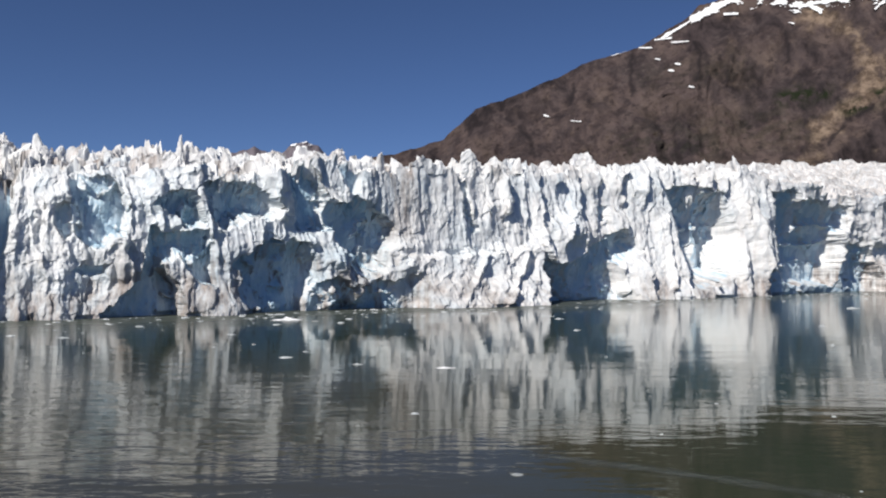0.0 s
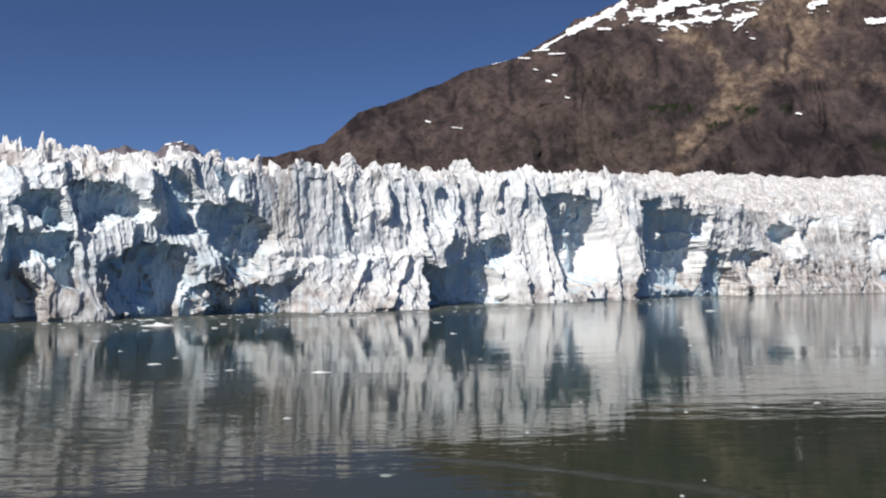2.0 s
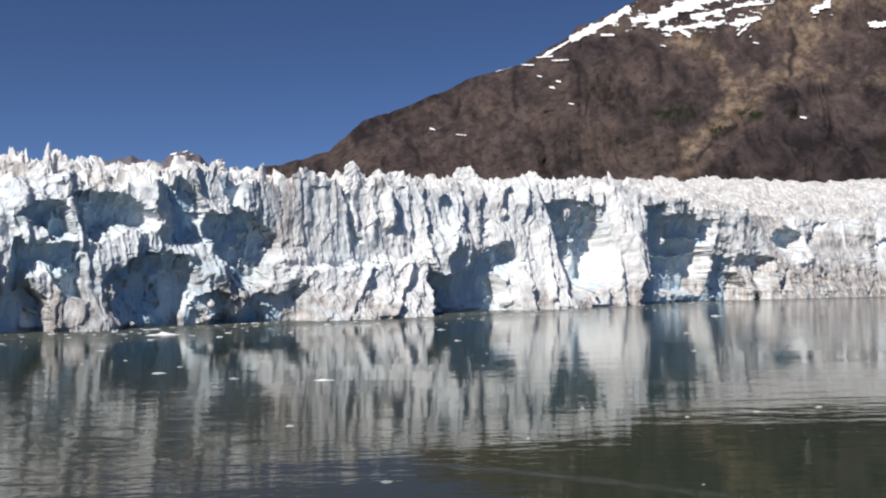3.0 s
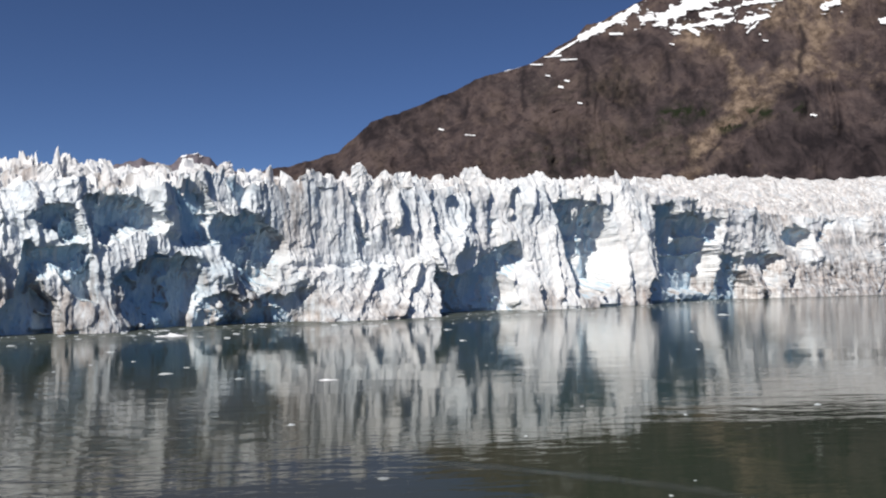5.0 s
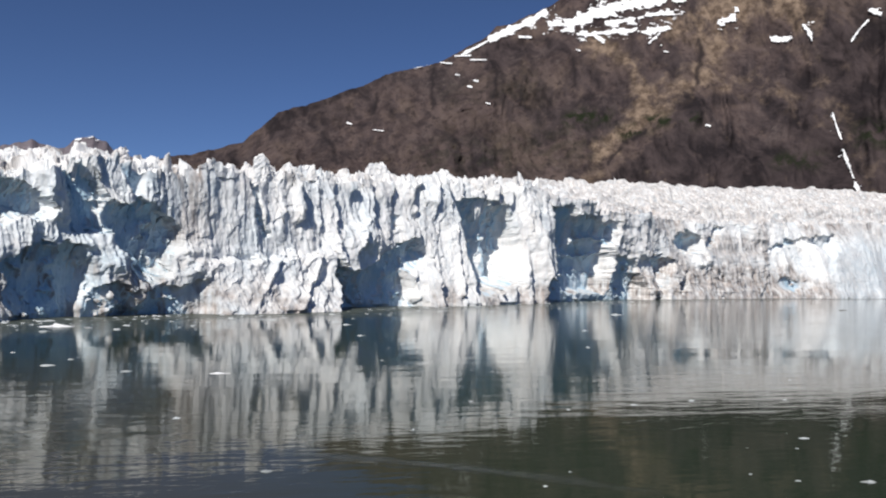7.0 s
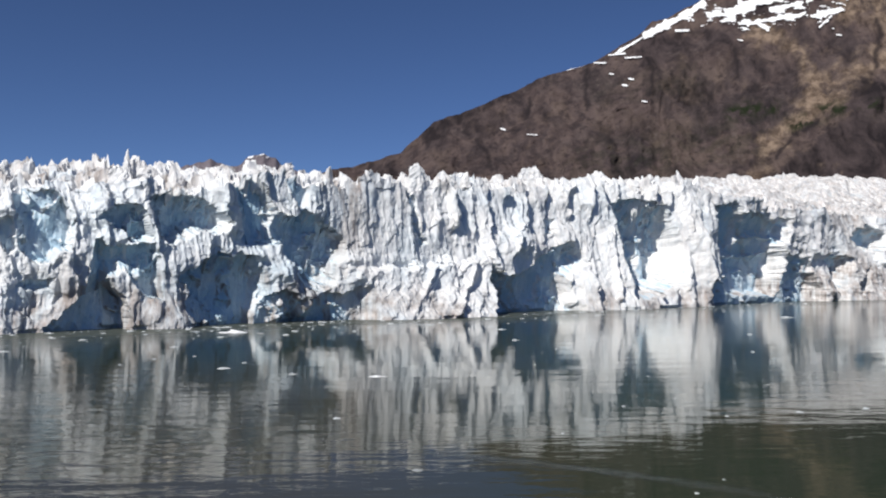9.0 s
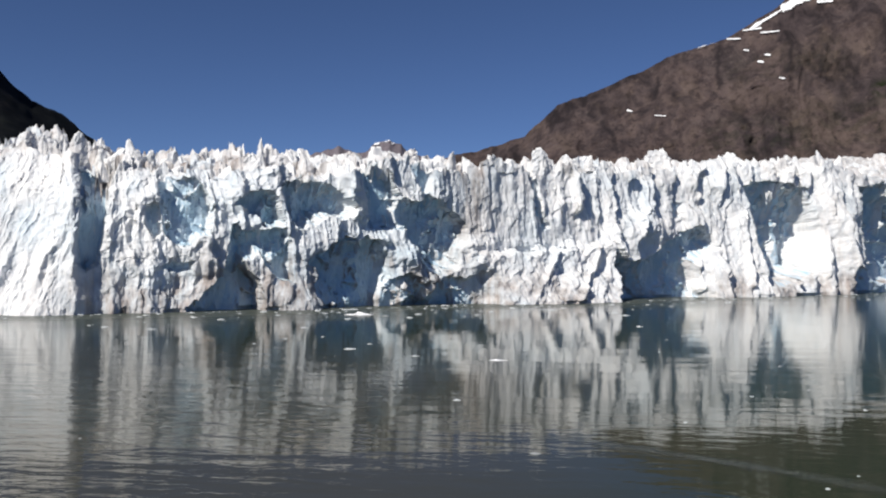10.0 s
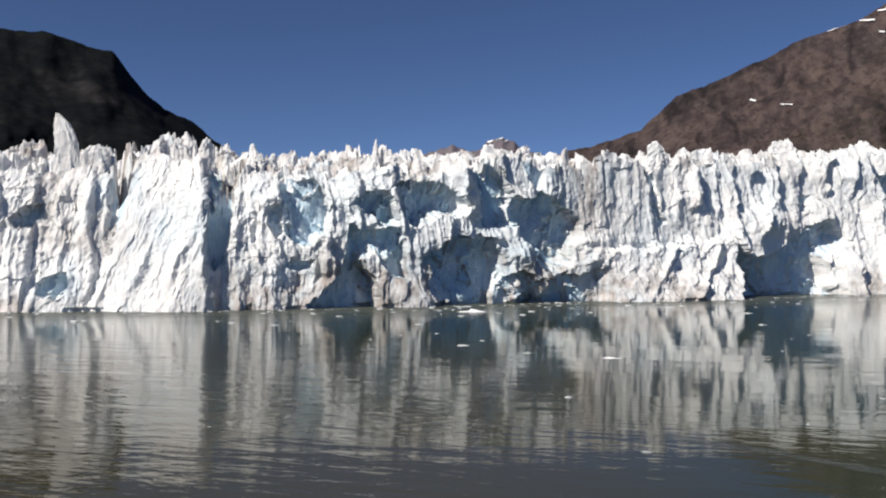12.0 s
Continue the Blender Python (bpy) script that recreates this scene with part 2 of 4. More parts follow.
def on_front(s, b):
    """Plan position at arc length s, b metres into the ice."""
    x, y = np.interp(s, LINE_S, LINE_X), np.interp(s, LINE_S, LINE_Y)
    return x + b * np.interp(s, LINE_S, LINE_NX), y + b * np.interp(s, LINE_S, LINE_NY)


# ---------- water ----------
wx = np.concatenate([np.linspace(-4800, -600, 8), np.linspace(-500, 1100, 200), np.linspace(1250, 4800, 8)])
wy = np.concatenate([np.linspace(-4800, -300, 8), np.linspace(-200, 1000, 150), np.linspace(1150, 4800, 8)])
WX, WY = np.meshgrid(wx, wy)
off_cliff = np.min(np.hypot(WX[..., None] - LINE_X[::12], WY[..., None] - LINE_Y[::12]), -1)
silt = 0.6 * (1 - smooth(25, 105, off_cliff + 30 * fbm(WX / 60, WY / 60, 7, 3))) + 0.35 * (1 - smooth(10, 50, off_cliff))
silt = silt * (1 - 0.4 * smooth(60, 180, WX))                    # the current keeps the far side clear
mud = (1 - smooth(-10, 45, WX + 10 * fbm(WX / 40, WY / 40, 9, 3))) * (1 - smooth(130, 240, WY))
wind = 0.75 * (1 - smooth(-60, 40, WX + 0.25 * WY - 30)) * (1 - smooth(150, 260, WY)) + 0.35 * smooth(0.15, 0.5, fbm(WX / 90, WY / 60, 8, 3)) + 0.65 * smooth(30, 130, WX) * smooth(200, 300, WY) + 0.55 * (1 - smooth(-75, 0, WX)) * (1 - smooth(120, 230, WY))
water = grid_mesh("water", WX, WY, np.zeros_like(WX), WATER, masks={"silt": silt, "wind": wind, "mud": mud}, smooth_shading=True)
tagged(water, "grey-green silty fjord water with fine ripples", "water", kind="structure")

CREST = [(0, 63), (100, 64), (118, 64), (121, 68), (139, 68), (143, 57), (150, 66), (157, 71), (178, 66), (191, 61), (300, 66), (329, 71), (380, 75),
         (414, 76), (430, 80), (545, 86), (616, 94), (644, 88), (709, 99), (752, 94), (820, 86), (1100, 92), (1300, 100), (1560, 118)]


def crest_height(s):
    return np.interp(s, [c[0] for c in CREST], [c[1] for c in CREST])


def bump_at(s, z, s0, z0, ws, wz, power=2.0):
    """A soft-edged bump of height 1."""
    return np.exp(-(np.abs((s - s0) / ws) ** power + np.abs((z - z0) / wz) ** power))


def sun_on_front(s):
    """How the sun's rays run along the face: metres of fall, and metres into the ice, for each metre along it."""
    out = -(to_sun.x * np.interp(s, LINE_S, LINE_NX) + to_sun.y * np.interp(s, LINE_S, LINE_NY))
    along = math.sqrt(max(0.05, to_sun.x ** 2 + to_sun.y ** 2 - out ** 2))
    return to_sun.z / along, max(0.1, out / along)


def recess_depth(s, z, corners, first, steep, lean):
    """A broken-out niche: its floor slopes into the ice away from the sun, up to a steep far wall."""
    fall, graze = sun_on_front(sum(c[0] for c in corners) / len(corners))
    run, left = np.full(s.shape, 1e9), np.full(s.shape, 1e9)
    crossings = np.zeros(s.shape, int)
    for (s0, z0), (s1, z1) in zip(corners, corners[1:] + corners[:1]):
        # where the way towards the sun, (-1, fall), and the way on from it cross this side
        es, ez = s1 - s0, z1 - z0
        det = ez + fall * es
        if abs(det) < 1e-6:
            continue
        t = ((s - s0) * ez - (z - z0) * es) / det
        u = ((s - s0) * fall + (z - z0)) / det
        on = (u >= 0) & (u < 1)
        crossings += on & (t > 0)
        run = np.where(on & (t > 0) & (t < run), t, run)
        left = np.where(on & (t <= 0) & (-t < left), -t, left)
    inside = crossings % 2 == 1
    width = max(c[0] for c in corners) - min(c[0] for c in corners)
    most = 0.55 * width * (graze + lean * fall) + 6
    steep = steep if width > 16 else min(steep, 1.4)
    depth = first * min(1.0, width / 26) ** 1.5 + most * (1 - np.exp(-steep * (graze + lean * fall) * np.minimum(run, 80) / most))
    return np.where(inside, depth * smooth(0, min(9.0, 0.1 * width), left), 0)


def sculpt(s, z):
    """Large forms of the face, in metres into the ice: hollows positive, buttresses negative."""
    b = np.zeros_like(s)

    ws1 = 4.6 * fbm(s / 9, z / 20, 71, 4, 0.55)
    soft_s, soft_z = 5.5 * fbm(s / 10, z / 24, 71, 4, 0.5), 5.0 * fbm(s / 9 + 40, z / 11, 72, 5, 0.52)
    wz1 = 5.0 * fbm(s / 8 + 40, z / 9, 72, 4, 0.6)

    def recess(*corners, wide=1.32, first=3.0, steep=2.0, lean=0.13, rag=1.0):
        nonlocal b
        corners = list(corners)
        lo, hi = min(c[0] for c in corners), max(c[0] for c in corners)
        corners = [(lo + wide * (c[0] - lo), c[1]) for c in corners]
        rag = rag * min(1.0, (hi - lo) / 18)
        box = (s > lo - 8) & (s < lo + wide * (hi - lo) + 8)
        d = np.zeros_like(s)
        d[box] = recess_depth((s + rag * soft_s)[box], (z + rag * soft_z)[box], corners, first, steep, lean)
        b = np.where(d > 0, np.maximum(d, b), b)

    def hollow(s0, z0, ws, wz, depth, power=6.0):
        nonlocal b
        b = b + depth * bump_at(s + ws1 * min(ws, 12) / 9, z + wz1 * min(wz, 14) / 10, s0, z0, ws, wz, power)

    def rib(s0, z0, ws, wz, out, power=2.0, slant=0.0):
        nonlocal b
        b = b - out * bump_at(s + 0.5 * ws1 + slant * (z - z0), z + wz1, s0, z0, ws, wz, power)

    def blade(s0, z0, near, wz, out, slant=0.0, drop=2.0):
        """Swells out gently over `near` metres, then breaks off sharply at s0."""
        nonlocal b
        d = s + 0.6 * ws1 + slant * (z - z0) - s0
        ramp = np.clip(1 + d / near, 0, 1) * (1 - smooth(0, drop, d))
        b = b - out * ramp * np.exp(-np.abs((z + wz1 - z0) / wz) ** 4)

    # towers and the broad bright buttress at the near end
    blade(110, 30, 20, 30, 3)
    blade(134, 40, 17, 42, 3.5, 0.05)
    hollow(144, 54, 3.5, 24, 4)
    blade(182, 22, 42, 62, 9, 0.10, 6)
    recess((103, 38), (107, 43), (111, 45), (111, 41), (108, 35), (104, 35))
    recess((115, 11), (119, 15), (124, 16), (125, 8), (122, 4), (116, 5))
    recess((181, 59), (184, 58), (190, 52), (191, 31), (190, 19), (186, 16), (182, 20), (182, 36))
    # ribs with shaded niches between them
    blade(214, 40, 12, 26, 2)
    blade(236, 26, 12, 26, 4, 0.12)
    recess((209, 43), (212, 46), (215, 43), (215, 32), (212, 30), (209, 36))
    recess((216, 54), (224, 60), (229, 56), (233, 44), (231, 31), (223, 28), (217, 36), steep=1.4, first=1.0)
    recess((216, 19), (220, 22), (227, 22), (225, 18), (219, 16))
    recess((240, 35), (255, 34), (253, 28), (248, 22), (248, 16), (252, 8), (252, -14), (226, -14), (224, 2), (233, 8), (236, 16))
    recess((247, 45), (253, 53), (257, 53), (263, 49), (265, 38), (258, 36), (253, 39))
    recess((255, 35), (267, 37), (268, 26), (268, 12), (263, 12), (259, 20), (258, 30))
    recess((269, 53), (272, 59), (279, 59), (288, 55), (297, 44), (293, 41), (286, 42), (279, 36), (274, 35), (271, 44))
    recess((280, 21), (287, 28), (295, 33), (305, 34), (310, 29), (313, 18), (312, -14), (283, -14), (282, 7), (285, 17))
    rib(303, 2, 6, 5, 4)
    # the deep corner beside the standing wall
    rib(304, 58, 4.5, 17, 7, 4, 0.18)
    recess((310, 67), (320, 72), (325, 60), (327, 53), (325, 37), (315, 35), (312, 40), (312, 54))
    recess((325, 51), (339, 54), (350, 52), (364, 38), (363, 31), (358, 27), (353, 17), (339, 13), (337, 27), (329, 33))
    recess((341, 70), (348, 74), (350, 67), (348, 56), (344, 53), (342, 63))
    recess((310, 9), (326, 14), (354, 13), (367, 22), (366, 10), (366, -14), (344, -16), (312, -14), steep=1.4)
    rib(321, 31, 5, 4, 4)
    rib(335, 23, 4, 7, 5)
    rib(327, 23, 5, 4, 4)
    rib(330, 8, 4, 6, 6)
    rib(345, 9, 4, 6, 6)
    rib(337, 29, 4, 3, 3)
    # a standing wall above a fan of fallen ice
    blade(414, 55, 52, 24, 3, 0.12)
    recess((414, 70), (419, 67), (423, 42), (420, 40), (415, 56), rag=2.0)
    apron = np.exp(-np.abs((s + ws1 - 424) / 57) ** 5) * (1 - smooth(27, 31, z + wz1 - 0.10 * (s - 424)))
    b = b - apron * (7 + 13 * np.clip(1 - z / 32, 0, 1))
    ds, dz = s + 1.2 * ws1 - 1.1 * z, z + wz1 + s
    b = b + apron * (6.5 * (0.8 - ridged(ds / 15, dz / 90, 74, 3, 0.45, 0.006)) + 3.0 * fbm(s / 16, z / 9, 75, 3))
    rib(376, 29, 13, 8, 6)
    rib(505, 44, 20, 8, 8)
    recess((465, 34), (471, 26), (485, 21), (518, 38), (531, 46), (541, 46), (548, 30), (530, 20), (536, -4), (528, -22), (436, -20), (460, 10), wide=1.22, rag=0.6)
    recess((536, 60), (547, 61), (544, 51), (536, 49))
    # tall bright pillars with a deep slot
    blade(604, 45, 60, 62, 6)
    recess((606, 76), (640, 80), (668, 76), (672, 40), (662, 14), (616, 4), (606, 40), lean=0.24, wide=1.2, rag=0.5)
    rib(700, 48, 9, 42, 9, 3, 0.1)
    rib(656, 34, 5, 22, 8, 3, 0.15)
    rib(676, 26, 5, 20, 8, 3, 0.1)
    blade(702, 45, 30, 62, 5)
    recess((738, 82), (764, 86), (770, 78), (812, 80), (826, 36), (818, 2), (735, 2), (740, 45), rag=0.7)
    rib(788, 58, 4, 20, 6, 3, 0.1)
    recess((828, 71), (850, 80), (862, 76), (852, 55), (834, 43), (820, 52))
    recess((704, 15), (749, 32), (797, 27), (820, 43), (846, 42), (860, 10), (850, -20), (730, -20), (690, -16), steep=1.4, first=1.0)
    blade(852, 50, 30, 50, 4)
    # the crumbling far slope
    recess((933, 45), (952, 49), (970, 40), (958, 23), (948, -14), (926, -14), (935, 24))
    recess((987, 61), (1018, 80), (1037, 67), (1037, 50), (1006, 49))
    recess((975, 16), (1007, 33), (996, 10), (977, 3))
    recess((1059, 65), (1090, 86), (1101, 83), (1079, 62), (1057, 52), steep=1.3)
    recess((1141, 43), (1215, 74), (1301, 87), (1302, 74), (1269, 49), (1261, 64), (1210, 63), steep=1.3)
    hollow(1230, 16, 28, 8, 4, 3)
    rib(1345, 30, 85, 55, 18, 4.0)
    return b


def face_depth(s, z):
    """Metres from the front line into the ice."""
    h = crest_height(s)
    far = smooth(700, 1250, s)
    g = 1 + 0.7 * far                                           # coarser forms where the face is far off
    lean = (0.13 + 0.24 * np.exp(-((s - 145) / 46) ** 4) + 0.17 * smooth(820, 1100, s) + 0.13 * np.exp(-((s - 590) / 165) ** 4)) * z
    warp = 2.6 * fbm(s / 12, z / 16, 11, 4, 0.6)
    big = 3.0 * fbm(s / 55, z / 90, 12, 3)
    u, q = (s + warp) / g, (z + 5 * fbm(s / 18, z / 22, 13, 4, 0.6)) / g
    # where the ice stands in upright pillars, and where it lies in rubble
    upright = np.exp(-((s - 400) / 48) ** 4) * smooth(26, 36, z) + 0.35 * np.exp(-((s - 640) / 200) ** 4)
    broken = smooth(-0.3, 0.4, fbm(s / 34, z / 24, 24, 2) + 0.25 - z / 90)
    # melted crags, drawn out upwards, from pillar size down to splinters
    wall = np.exp(-((s - 398) / 44) ** 4) * smooth(28, 36, z)
    low_right = np.exp(-((s - 1010) / 190) ** 4) * (1 - smooth(30, 55, z))
    pillars = np.exp(-((s - 580) / 140) ** 4)
    fan = np.exp(-np.abs((s - 424) / 57) ** 5) * (1 - smooth(27, 33, z))
    crags = -7.5 * (1 - 0.78 * wall - 0.6 * pillars + 0.6 * low_right - 0.85 * fan) * ridged(u / 17, q / 36 * (1 + 0.4 * far), 26, 4, 0.5, 0.012) - 1.3 * broken * ridged(u / 6, q / 8, 27, 3, 0.5, 0.02)
    flutes = -0.5 * upright * (1 - 0.65 * smooth(410, 445, s)) * (2.2 * np.abs(value_noise(u / 6, q / 60, 21)) + 1.3 * (1 - np.abs(value_noise(u / 5.5, q / 40, 22))) ** 2)
    _, _, rid, ox, oy = cells(u / 11, q / 19, 14)
    even = 1 - 0.9 * fan - 0.6 * pillars - 0.4 * np.exp(-((s - 160) / 30) ** 4)
    columns = 0.8 * (rid - 0.5) - (rid * 37 % 1 - 0.2) * 1.2 * ox + (rid * 71 % 1 - 0.2) * 1.3 * oy
    _, _, rjd, px, py = cells((u + 0.7 * warp) / 4.0, (q + 1.4 * warp) / 6.0, 15)
    columns, broken = columns * even, broken * even
    blocks = (0.2 + 0.5 * broken) * (0.8 * (rjd - 0.5) - (rjd * 53 % 1 - 0.3) * 1.0 * px + (rjd * 91 % 1 - 0.3) * 1.0 * py)
    chips = 0.4 * fbm(s / 1.9, z / 3.4, 17, 3, 0.6) + 0.5 * ridged(u / 2.6, q / 8, 16, 2) * (1 - 0.9 * wall)
    calm = (1 - 0.35 * np.exp(-((s - 160) / 30) ** 2)) * (1 - 0.5 * np.exp(-((s - 1380) / 90) ** 4))
    form = sculpt(s, z)
    form = form - 3.6 * smooth(1, 4, form) * smooth(0.60, 0.85, ridged(u / 9, q / 15, 39, 3, 0.5, 0.004))      # spurs left standing in the niches
    quiet = 1 - 0.5 * smooth(0.2, 1.2, form)
    crags = crags * quiet
    # knobs and pockets of a few metres
    rough = (1 - 0.55 * wall - 0.7 * pillars - 0.7 * fan) * (1 - 0.15 * np.exp(-((s - 160) / 30) ** 4))
    rough = rough * (1 - 0.75 * smooth(720, 850, s))
    crags = crags - rough * (3.2 * ridged(u / 8.5, q / 20, 28, 3, 0.5, 0.012) + 1.2 * ridged(u / 4.2, q / 10, 29, 2, 0.5, 0.02) - 2.2)
    butt = np.exp(-((s - 158) / 24) ** 4)
    crags = crags * (1 - 0.6 * butt) - butt * 7.0 * ridged((s - 0.42 * z + 1.2 * warp) / 13, (z + s) / 55, 40, 4, 0.5, 0.006)
    crags = crags - 6.0 * smooth(700, 850, s) * (1 - smooth(1210, 1280, s)) * ridged((s - 0.25 * z + 3 * warp) / 21, z / 80, 36, 3, 0.5, 0.008)
    # upright splinters set one behind the other, broken off on their far side
    for size, seed, much in ((19, 37, 1.0), (8, 38, 0.45)):
        n = (s + 9 * fbm(s / 24, z / 22, seed, 4, 0.55) - 0.20 * z) / size / g
        saw = n - np.floor(n)
        much = much * (0.3 + hashed(np.floor(n), 0 * n, 0 * n, seed))
        much = much * (0.35 + 0.9 * smooth(-0.5, 0.5, value_noise(s / 9 / g, z / 16, seed + 2)))
        crags = crags - size * 0.33 * much * saw * (1 - smooth(0.82, 1, saw)) * (np.exp(-((s - 585) / 165) ** 6) + 0.7 * smooth(720, 820, s) * (1 - smooth(1180, 1260, s)))
    flutes = 4.5 - 2.4 * (1 - quiet) + (flutes + crags * 1.0) * (0.35 + 0.65 * quiet)
    columns, blocks = 0.6 * columns * quiet, 0.4 * blocks * quiet
    # the upper face lies back in steps towards the icefield
    lean = lean + 0.45 * np.maximum(z - 0.72 * h, 0) * (1 - smooth(235, 265, s))
    notch = 2.4 * (1 - far) * (1 - smooth(0.4, 2.0, z)) * smooth(0.05, 0.6, value_noise(s / 17, z * 0, 18))
    foot = -5 * (1 - smooth(0, 16, z)) * (0.5 + 0.5 * value_noise(s / 20, z * 0, 19))
    return lean + big * calm + calm * (columns + blocks + flutes + chips) + notch + foot + form


def crest_line(s):
    """Jagged edge of the face, block by block."""
    far = smooth(700, 1250, s)
    _, _, r0, o0, _ = cells(s / 19 + 0.4 * value_noise(s / 11, s * 0, 34), s * 0 + 0.5, 30, 0.9)
    _, _, r1, o1, _ = cells(s / (6.5 * (1 + 0.6 * far)), s * 0 + 0.5, 31, 0.9)
    _, _, r2, _, _ = cells(s / 2.6, s * 0 + 0.5, 32, 0.9)
    jag = 8 * (r0 - 0.5) + (r0 * 29 % 1 - 0.5) * 6 * o0 + 5 * (r1 - 0.5) + (r1 * 29 % 1 - 0.5) * 4 * o1 + 1.2 * (r2 - 0.5)
    return crest_height(s) - 2.5 + jag * (1 - 0.4 * far) + 1.2 * fbm(s / 3, s * 0, 33, 2) - gap(s)


def gap(s):
    """The clefts that split the edge."""
    return 15 * np.exp(-((s - 144.5) / 4.2) ** 4) + 7 * np.exp(-((s - 194) / 5) ** 2) + 9 * np.exp(-((s - 646) / 7) ** 2)


def icefield_height(s, w):
    """The broken surface behind the edge, w metres back from it."""
    far = smooth(640, 900, s)
    rise = np.interp(s, [0, 330, 430, 640, 800, 950, 1150, 1560], [0.14, 0.14, 0.05, 0.05, 0.15, 0.36, 0.45, 0.45])
    base = crest_height(s) - 5 + rise * np.minimum(w, 130) + 0.07 * np.maximum(w - 130, 0)
    k = 1 + 1.1 * far
    ws, wb = s + 3 * fbm(s / 12, w / 12, 45, 3), w + 3 * fbm(s / 12 + 9, w / 12, 46, 3)
    _, _, big, bx, by = cells(ws / 21 / k, wb / 17 / k, 47)
    heaps = 9 * (big - 0.45) + 8 * (big * 31 % 1 - 0.5) * bx
    f1, f2, rid, ox, oy = cells(ws / 8.0 / k, wb / 7.0 / k, 41)
    blocks = (8 * rid ** 1.8 + 8 * (rid * 31 % 1 - 0.5) * ox + 6 * (rid * 67 % 1 - 0.5) * oy) - 3 * np.exp(-((f2 - f1) / 0.14) ** 2)
    _, _, rjd, px, py = cells(ws / 3.4 / k, wb / 3.2 / k, 48)
    small = 2.4 * rjd ** 1.6 + 4 * (rjd * 31 % 1 - 0.5) * px
    spikes = 3 * ridged(ws / 10, wb / 8, 42, 3, 0.6) ** 4
    return base + (1 - 0.25 * far) * (heaps + blocks + small + spikes) + 3 * fbm(s / 40, w / 40, 43, 2) - 5 - gap(s + 0.26 * w) * 2.2 * (1 - smooth(120, 220, w))


# ---------- glacier ----------
glacier = tagged(new("glacier"), "tidewater glacier with a cracked white and blue ice cliff", "glacier")
ang = np.radians(np.linspace(-50, 48, 2200))                    # even steps of bearing along the front
bearing = np.arctan2(LINE_X, LINE_Y)
COL_S = np.interp(ang, bearing, LINE_S)
ROWS_FACE = 345
edge = crest_line(COL_S)
v = np.linspace(0, 1, ROWS_FACE)[:, None]
FS = np.repeat(COL_S[None, :], ROWS_FACE, 0)
FZ = -3 + v * (edge[None, :] + 3)
FB = face_depth(FS, FZ)
# walls that turn along the front are splintered too
bend = np.abs(np.gradient(FB, axis=1)) / np.maximum(np.gradient(COL_S), 1e-3)[None, :]
splinter = 3.4 * smooth(0.5, 1.6, bend) * (ridged(FB / 7 + 0.4 * fbm(FS / 9, FZ / 9, 45, 3), FZ / 26, 44, 3, 0.5, 0.004) - 0.4)
FX, FY = on_front(FS + splinter * np.clip((FZ + 3) / 6, 0, 1) * smooth(0, 6, edge[None, :] - FZ), FB)
streaky = smooth(0.1, 0.6, fbm(FS / 7, FZ / 40, 51, 3))
brown_streaks = np.exp(-((FS - 385 + 0.05 * FZ) / 2.6) ** 2) * smooth(50, 58, FZ) + 0.7 * np.exp(-((FS - 372) / 2.2) ** 2) * smooth(56, 64, FZ)
wall_dirt = (0.75 * np.exp(-((FS - 380) / 14) ** 4) + 0.25 * np.exp(-((FS - 398) / 40) ** 4)) * smooth(30, 40, FZ) * (0.2 + 0.8 * streaky) + brown_streaks
low_dirt = (1 - smooth(3, 22, FZ)) * smooth(-0.45, 0.3, fbm(FS / 26, FZ / 12, 52, 3)) * 0.85 * (1 - 0.75 * np.exp(-((FS - 155) / 40) ** 4))
right_dirt = 1.6 * np.exp(-((FS - 1130) / 110) ** 4) * (1 - smooth(22, 42, FZ)) + 0.9 * np.exp(-((FS - 781) / 85) ** 4) * (1 - smooth(10, 20, FZ)) + 2.1 * np.exp(-((FS - 1060) / 210) ** 4) * (1 - smooth(12, 38, FZ)) * smooth(-0.35, 0.15, fbm(FS / 40, FZ / 16, 53, 3))
top_dirt = smooth(0.82, 1.0, FZ / crest_height(FS)) * smooth(0.0, 0.5, fbm(FS / 14, FZ / 14, 54, 3)) * 0.5
warm = 0.6 * smooth(-0.3, 0.4, fbm(FS / 35, FZ / 30, 58, 3)) * (np.exp(-((FS - 110) / 50) ** 4) + 0.25 * smooth(300, 400, FS) + 0.06 + smooth(850, 1000, FS))
grey_foot = 0.85 * np.exp(-((FS - 290) / 95) ** 4) * (1 - smooth(10, 40, FZ)) * smooth(-0.5, 0.2, fbm(FS / 20, FZ / 14, 59, 3))
FD = np.clip(0.05 + grey_foot + wall_dirt * 0.8 + low_dirt + right_dirt + top_dirt + warm, 0, 1)
turned = -np.gradient(FB, axis=1) / np.maximum(np.gradient(COL_S), 1e-3)[None, :]      # walls that face the sun: streaked, and kept out of the shade tint
# newly broken blue ice in the niches, dark enough to paint in their shade
fresh_shade = smooth(0.3, 2.5, sculpt(FS, FZ)) * (1 - smooth(0.3, 1.2, turned))
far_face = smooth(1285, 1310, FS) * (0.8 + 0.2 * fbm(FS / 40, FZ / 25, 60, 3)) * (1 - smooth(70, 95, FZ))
# the 0.25 term tints the shade's blue into the stretch with most niches
FBL = np.clip((smooth(-0.1, 0.6, fbm(FS / 24, FZ / 34, 55, 4)) * (0.45 - 0.2 * smooth(360, 420, FS)) + 0.25 * smooth(195, 230, FS) * (1 - smooth(340, 400, FS)) + 0.88 * fresh_shade) * (1 - far_face) + 0.36 * far_face, 0, 1)
